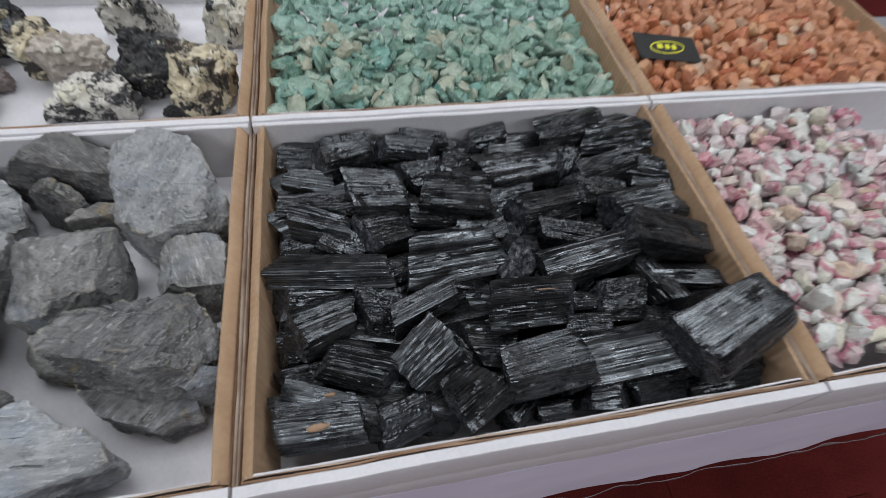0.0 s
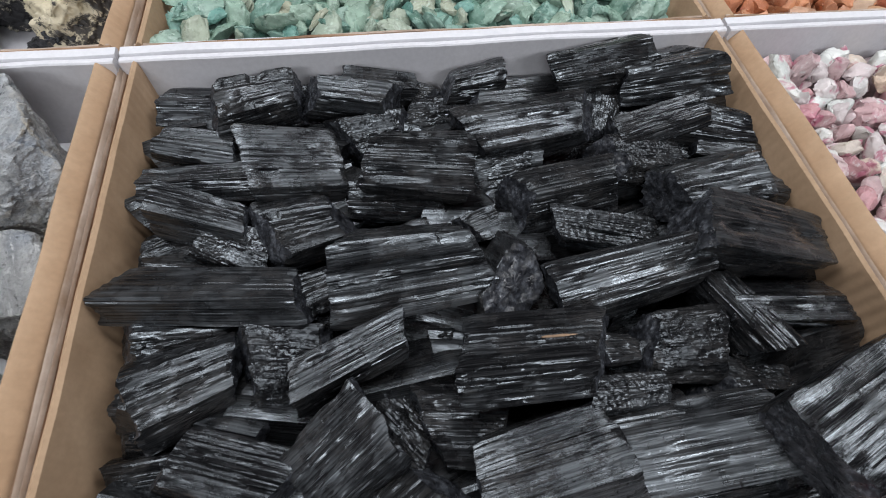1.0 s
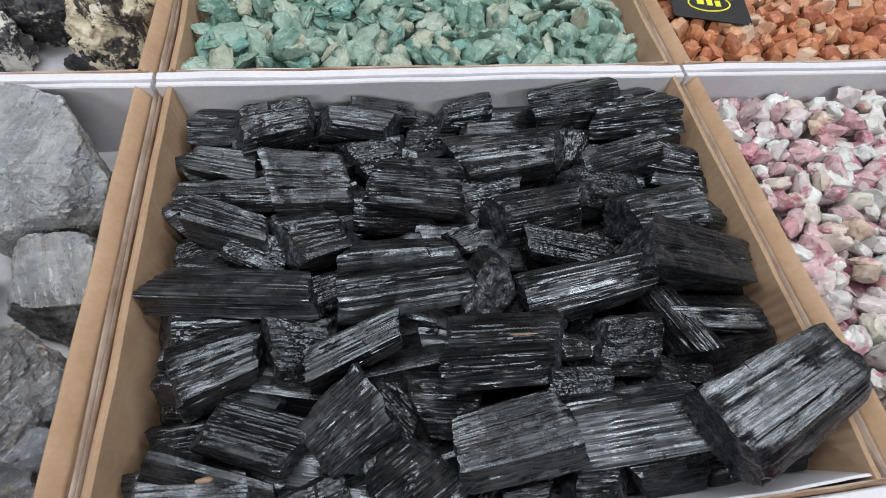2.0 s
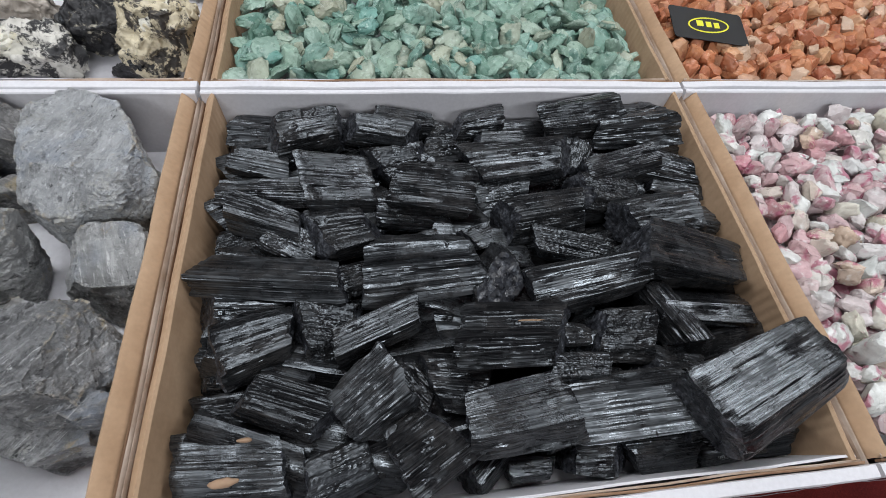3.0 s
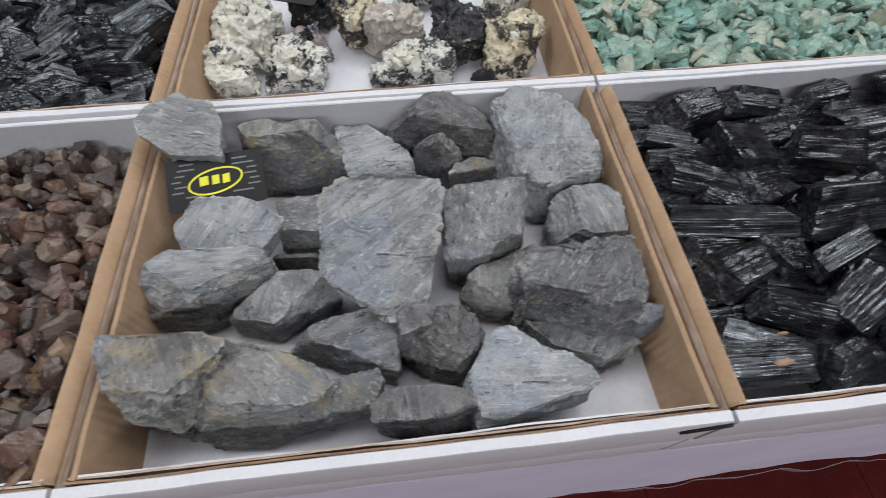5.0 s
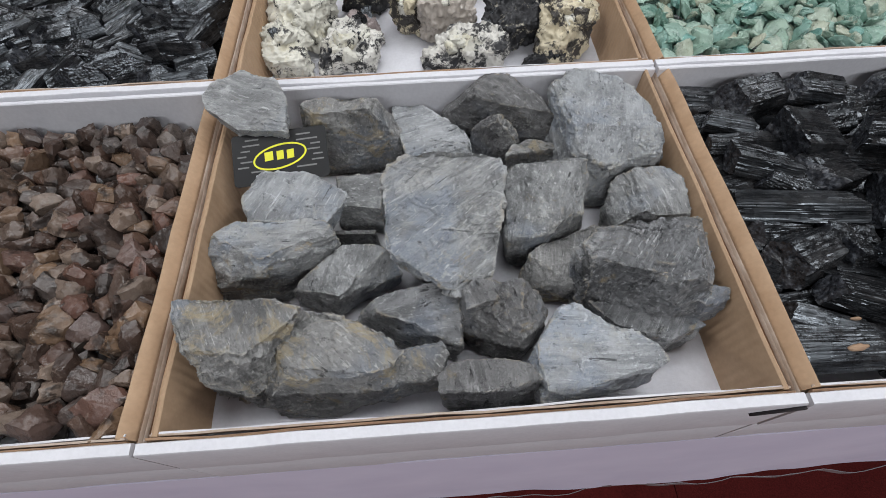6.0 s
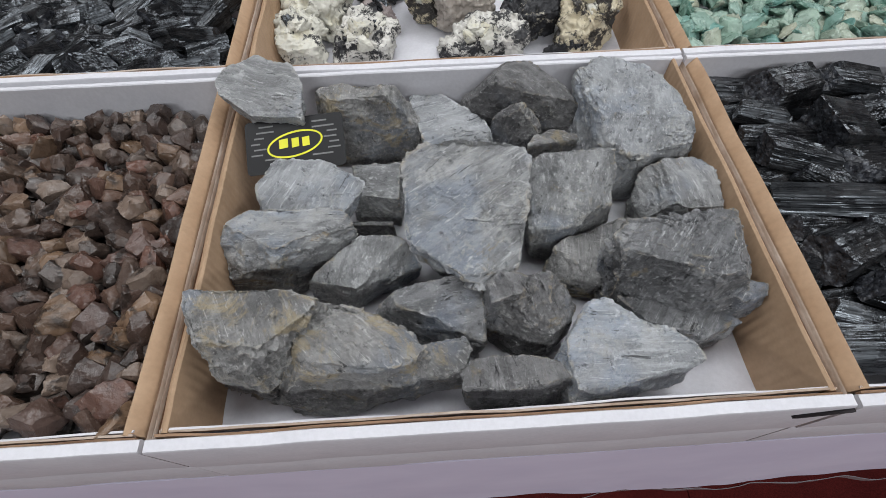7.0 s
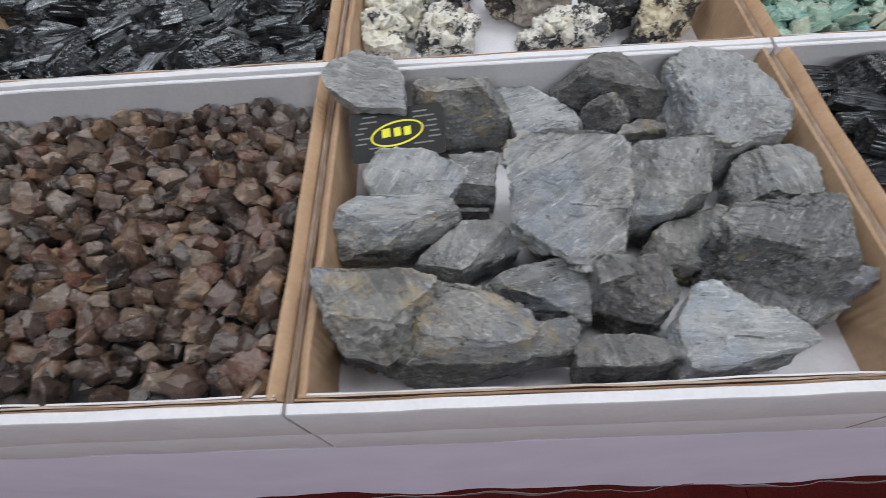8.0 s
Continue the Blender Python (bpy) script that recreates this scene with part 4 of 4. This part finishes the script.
matrix_rock(-0.210, 0.512, 0.772, 0.063, "quartz", 205, [(149, 30), (97, 23), (50, 29), (348, 32), (273, 22), (242, 26)], False)
matrix_rock(-0.129, 0.508, 0.772, 0.053, "dark", 206, [(163, 35), (114, 36), (48, 39), (347, 37), (293, 35), (255, 40), (198, 41)], False)
matrix_rock(-0.199, 0.459, 0.772, 0.033, "mixed", 207, [(131, 40), (92, 21), (59, 30), (346, 57), (269, 19), (261, 20), (207, 54)], False)
matrix_rock(-0.066, 0.479, 0.772, 0.058, "cream", 208, [(156, 30), (110, 37), (40, 42), (347, 33), (297, 33), (257, 43), (190, 40)], False)
matrix_rock(-0.083, 0.446, 0.772, 0.028, "dark", 209, [(110, 14), (82, 7), (340, 32), (267, 7), (238, 19)], False)
matrix_rock(-0.321, 0.597, 0.772, 0.048, "dark", 210, [(144, 30), (79, 31), (7, 30), (305, 32), (257, 31), (210, 33)], False)
matrix_rock(-0.167, 0.619, 0.772, 0.058, "mixed", 211, [(129, 26), (84, 14), (15, 36), (276, 15), (258, 15)], False)
matrix_rock(-0.045, 0.607, 0.772, 0.058, "white", 212, [(133, 26), (72, 27), (0, 28), (283, 27), (236, 25)], False)

# ---- heaps of small stones ----


def pebble_mesh(name, seed, dims, target, rough, grain, chip, material, planes=11):
    rng = np.random.default_rng(seed)
    cuts = []
    for _ in range(planes):
        n = rng.normal(size=3)
        cuts.append((Vector(n / np.linalg.norm(n)), rng.uniform(0.70, 0.96)))
    for n in ((1, 0, 0), (-1, 0, 0), (0, 1, 0), (0, -1, 0), (0, 0, 1), (0, 0, -1)):
        cuts.append((Vector(n), 1.0))
    me, _ = chiselled(name, cuts, target, rough, grain, chip, seed, material, crease=20)
    me.transform(Matrix.Diagonal((dims[0] / 2, dims[1] / 2, dims[2] / 2, 1)))
    return me


def heap(name, label, category, group, meshes, coarse, x0, x1, y0, y1, surface, space, flatness, seed, near, rest):
    """A top layer of single stones inside the stretch near (x0, x1, y0, y1), the rest and the lower layer joined."""
    rng = np.random.default_rng(seed)
    joined_v, joined_f, count, singles = [], [], 0, 0
    for layer in (1, 0):
        s = space * (1.0 if layer == 0 else 1.12)
        rows = int((y1 - y0) / (s * 0.866)) + 1
        for j in range(rows):
            for i in range(int((x1 - x0) / s) + 1):
                x = x0 + (i + 0.5 * (j % 2)) * s + rng.uniform(-0.33, 0.33) * s
                y = y0 + j * s * 0.866 + rng.uniform(-0.33, 0.33) * s
                if not (x0 <= x <= x1 and y0 <= y <= y1):
                    continue
                z = surface(x, y) - layer * space * 0.72 + rng.uniform(-0.28, 0.28) * space
                me = meshes[int(rng.integers(len(meshes)))]
                big = rng.uniform(0.72, 1.28)
                m = pose(x, y, z, rng.normal(0, flatness), rng.normal(0, flatness), rng.uniform(0, 360)) @ Matrix.Diagonal((big, big * rng.uniform(0.85, 1.15), big, 1))
                inside = near[0] <= x <= near[1] and near[2] <= y <= near[3]
                if layer == 0 and inside and singles < 300:
                    ob = new(name, me)
                    ob.matrix_basis = m
                    tagged(ob, label, category, group)
                    singles += 1
                elif inside or (layer == 0 and near[0] - rest <= x <= near[1] + rest and near[2] - rest <= y <= near[3] + rest):
                    me = coarse[int(rng.integers(len(coarse)))]
                    co = np.empty(len(me.vertices) * 3)
                    me.vertices.foreach_get("co", co)
                    a = np.array(m)
                    joined_v.append(co.reshape(-1, 3) @ a[:3, :3].T + a[:3, 3])
                    tri = np.array([p.vertices[:] for p in me.polygons])
                    joined_f.append(tri + count)
                    count += len(me.vertices)
    ob = new(name + "_bed", mesh_of(name + "_bed", np.concatenate(joined_v), np.concatenate(joined_f), meshes[0].materials[0], 40))
    tagged(ob, label + ", lower layer", category, kind="stuff")


def wavy(level, front, y0, amp, seed):
    def surface(x, y):
        return level + front * (1 - (y - y0) / 0.33) + amp * noise.noise(Vector((x * 14 + seed, y * 14, seed)))
    return surface


IN = 0.024
browns = [pebble_mesh("brown_stone", 20 + i, (0.0250, 0.0208, 0.0185), 0.34, 0.05, 0.03, 0.10, BROWN, 10) for i in range(16)]
browns_low = [pebble_mesh("brown_stone", 20 + i, (0.0245, 0.0205, 0.018), 0.8, 0.04, 0.035, 0.12, BROWN, 12) for i in range(6)]
heap("brown_stone", "rough angular reddish brown stone in a full tray", "stone", "brown stones", browns, browns_low, -2 * PITCH + IN, -PITCH - IN, 0.017, 0.333,
     wavy(0.806, 0.018, 0.02, 0.006, 3), 0.0195, 60, 31, (-0.80, -0.47, 0.0, 0.36), 0.10)
pinks = [pebble_mesh("pink_stone", 50 + i, (0.027, 0.018, 0.015), 0.34, 0.08, 0.05, 0.16, PINK, 16) for i in range(16)]
pinks_low = [pebble_mesh("pink_stone", 50 + i, (0.027, 0.018, 0.015), 0.8, 0.08, 0.05, 0.16, PINK, 16) for i in range(6)]
heap("pink_stone", "tumbled white stone with pink patches in a full tray", "stone", "pink and white stones", pinks, pinks_low, PITCH + IN, 2 * PITCH - IN, 0.024, 0.335,
     wavy(0.816, 0.010, 0.02, 0.005, 8), 0.0184, 45, 32, (0.47, 0.70, 0.0, 0.36), 0.05)
greens = [pebble_mesh("green_chip", 80 + i, (0.029, 0.022, 0.0095), 0.32, 0.08, 0.06, 0.18, GREEN, 20) for i in range(16)]
greens_low = [pebble_mesh("green_chip", 80 + i, (0.029, 0.020, 0.011), 0.8, 0.06, 0.06, 0.16, GREEN, 13) for i in range(6)]
heap("green_chip", "flat pale green mica chip in a full tray", "stone", "green chips", greens, greens_low, IN, PITCH - IN, BACK + 0.022, BACK + 0.30,
     wavy(0.822, 0.004, BACK, 0.004, 5), 0.0170, 28, 33, (0.0, 0.46, 0.35, 0.535), 0.09)
oranges = [pebble_mesh("orange_stone", 110 + i, (0.026, 0.019, 0.016), 0.36, 0.06, 0.04, 0.14, ORANGE, 14) for i in range(14)]
oranges_low = [pebble_mesh("orange_stone", 110 + i, (0.026, 0.019, 0.016), 0.8, 0.06, 0.04, 0.14, ORANGE, 14) for i in range(6)]
heap("orange_stone", "rough orange stone in a full tray", "stone", "orange stones", oranges, oranges_low, PITCH + IN, 2 * PITCH - IN, BACK + 0.022, BACK + 0.30,
     wavy(0.820, 0.004, BACK, 0.004, 6), 0.0180, 45, 34, (0.47, 0.80, 0.35, 0.54), 0.12)


# ---- cards ----


def ring_mesh(name, rx, ry, w, z, material, turn=0.0):
    n = 48
    verts, faces = [], []
    for k in range(n):
        a = 2 * math.pi * k / n
        for s, h in ((1, z), (1, z + 0.0003), (-1, z + 0.0003), (-1, z)):
            u, v = (rx + s * w / 2) * math.cos(a), (ry + s * w / 2) * math.sin(a)
            verts.append((u * math.cos(turn) - v * math.sin(turn), u * math.sin(turn) + v * math.cos(turn), h))
    for k in range(n):
        for i in range(4):
            j = (i + 1) % 4
            faces.append([k * 4 + i, ((k + 1) % n) * 4 + i, ((k + 1) % n) * 4 + j, k * 4 + j])
    return mesh_of(name, verts, faces, material, 40)


def card(m, label, printed=True):
    w, h = 0.090, 0.050
    ob = tagged(new("business_card"), label, "card", "business cards")
    ob.matrix_basis = m
    bm = bmesh.new()
    bmesh.ops.create_cube(bm, size=1, matrix=Matrix.Diagonal((w, h, 0.0007, 1)))
    bmesh.ops.bevel(bm, geom=[e for e in bm.edges if abs(e.verts[0].co.z - e.verts[1].co.z) > 1e-5], offset=0.004, segments=4, affect="EDGES", profile=0.5)
    part("card_sheet", from_bm("card_sheet", bm, CARD), ob)
    part("logo_ring", ring_mesh("logo_ring", 0.0250, 0.0112, 0.0017, 0.0004, YELLOW, radians(9)), ob, "yellow printed oval")
    # three plain marks for the emblem
    for k, (bx, bw, lean) in enumerate(((-0.0105, 0.0080, 0.1), (0.0003, 0.0065, 0.1), (0.0100, 0.0065, 0.1))):
        bm = bmesh.new()
        bmesh.ops.create_cube(bm, size=1, matrix=pose(bx, 0.0012, 0.0006, 0, 0, 6) @ Matrix.Diagonal((bw, 0.0085, 0.0003, 1)))
        for v in bm.verts:
            v.co.x += v.co.y * lean
        part("logo_mark", from_bm("logo_mark", bm, YELLOW), ob, "plain yellow printed mark")
    r = random.Random(4)
    for row in range(7 if printed else 0):
        for side in (-1, 1):
            y = 0.019 - row * 0.0052
            x = side * (0.034 if abs(y) < 0.012 else 0.024) + r.uniform(-0.003, 0.003)
            bw = r.uniform(0.008, 0.012) if abs(y) < 0.012 else r.uniform(0.012, 0.022)
            part("print_line", box("print_line", x - bw / 2, y - 0.0007, 0.00036, x + bw / 2, y + 0.0007, 0.0006, PRINT), ob, "pale line of small print")


card(pose(-0.389, 0.252, 0.841, 24, -4, 2), "black business card with a yellow oval leaning among grey rocks")
card(pose(0.533, 0.456, 0.838, 6, 3, -7), "black business card with a yellow oval lying on orange stones", False)
card(pose(-0.345, 0.575, 0.835, 10, 0, -20), "black business card with a yellow oval among rock specimens")


# ---- painted slit shade and feldspar spots ----
for tray in [o for o in scene.objects if o.name.startswith("cardboard_tray") and o.matrix_basis.translation.y == 0 and abs(o.matrix_basis.translation.x + PITCH) < 0.01]:
    left = tray.matrix_basis.translation.x + PITCH
    # solid dark wedge on the front wall, painted as the slit's inner shade
    bm = bmesh.new()
    wedge = [(PITCH - 0.0016, -0.0062, -0.0035), (PITCH - 0.0330, -0.0056, -0.0165), (PITCH - 0.0345, -0.0056, -0.0182), (PITCH - 0.0300, -0.0058, -0.0178), (PITCH - 0.0012, -0.0062, -0.0065)]
    bm.faces.new([bm.verts.new(p) for p in wedge])
    solid = bmesh.ops.extrude_face_region(bm, geom=bm.faces[:])
    bmesh.ops.translate(bm, verts=[g for g in solid["geom"] if isinstance(g, bmesh.types.BMVert)], vec=(0, 0.0025, 0))
    bmesh.ops.recalc_face_normals(bm, faces=bm.faces[:])
    part("flap_slit", from_bm("flap_slit", bm, SLIT_SHADE), tray, "dark wedge painted as the shade in the slit beside the corner fold")


def inclusion(crystal, x, y, z, lx, ly, yaw, material, label):
    bm = bmesh.new()
    bmesh.ops.create_icosphere(bm, subdivisions=3, radius=1, matrix=Matrix.Diagonal((lx / 2, ly / 2, 0.0022, 1)))
    for v in bm.verts:
        v.co *= 1 + 0.25 * noise.noise(v.co * 260)
    ob = part("inclusion", from_bm("inclusion", bm, material), crystal, label)
    ob.matrix_basis = crystal.matrix_basis.inverted() @ pose(x, y, z, 12, 0, yaw)


crystals = [o for o in scene.objects if o.name.startswith("tourmaline_crystal")]
corner_crystal = min(crystals, key=lambda o: (o.matrix_basis.translation - Vector((0.057, 0.047, 0.810))).length)
centre_crystal = min(crystals, key=lambda o: (o.matrix_basis.translation - Vector((0.239, 0.108, 0.838))).length)
inclusion(corner_crystal, 0.0565, 0.034, 0.8355, 0.017, 0.0055, 4, TAN, "tan feldspar spot")
inclusion(corner_crystal, 0.066, 0.056, 0.8360, 0.009, 0.003, 0, TAN, "tan feldspar spot")
inclusion(centre_crystal, 0.249, 0.112, 0.8525, 0.020, 0.002, -3, TAN, "tan feldspar seam")
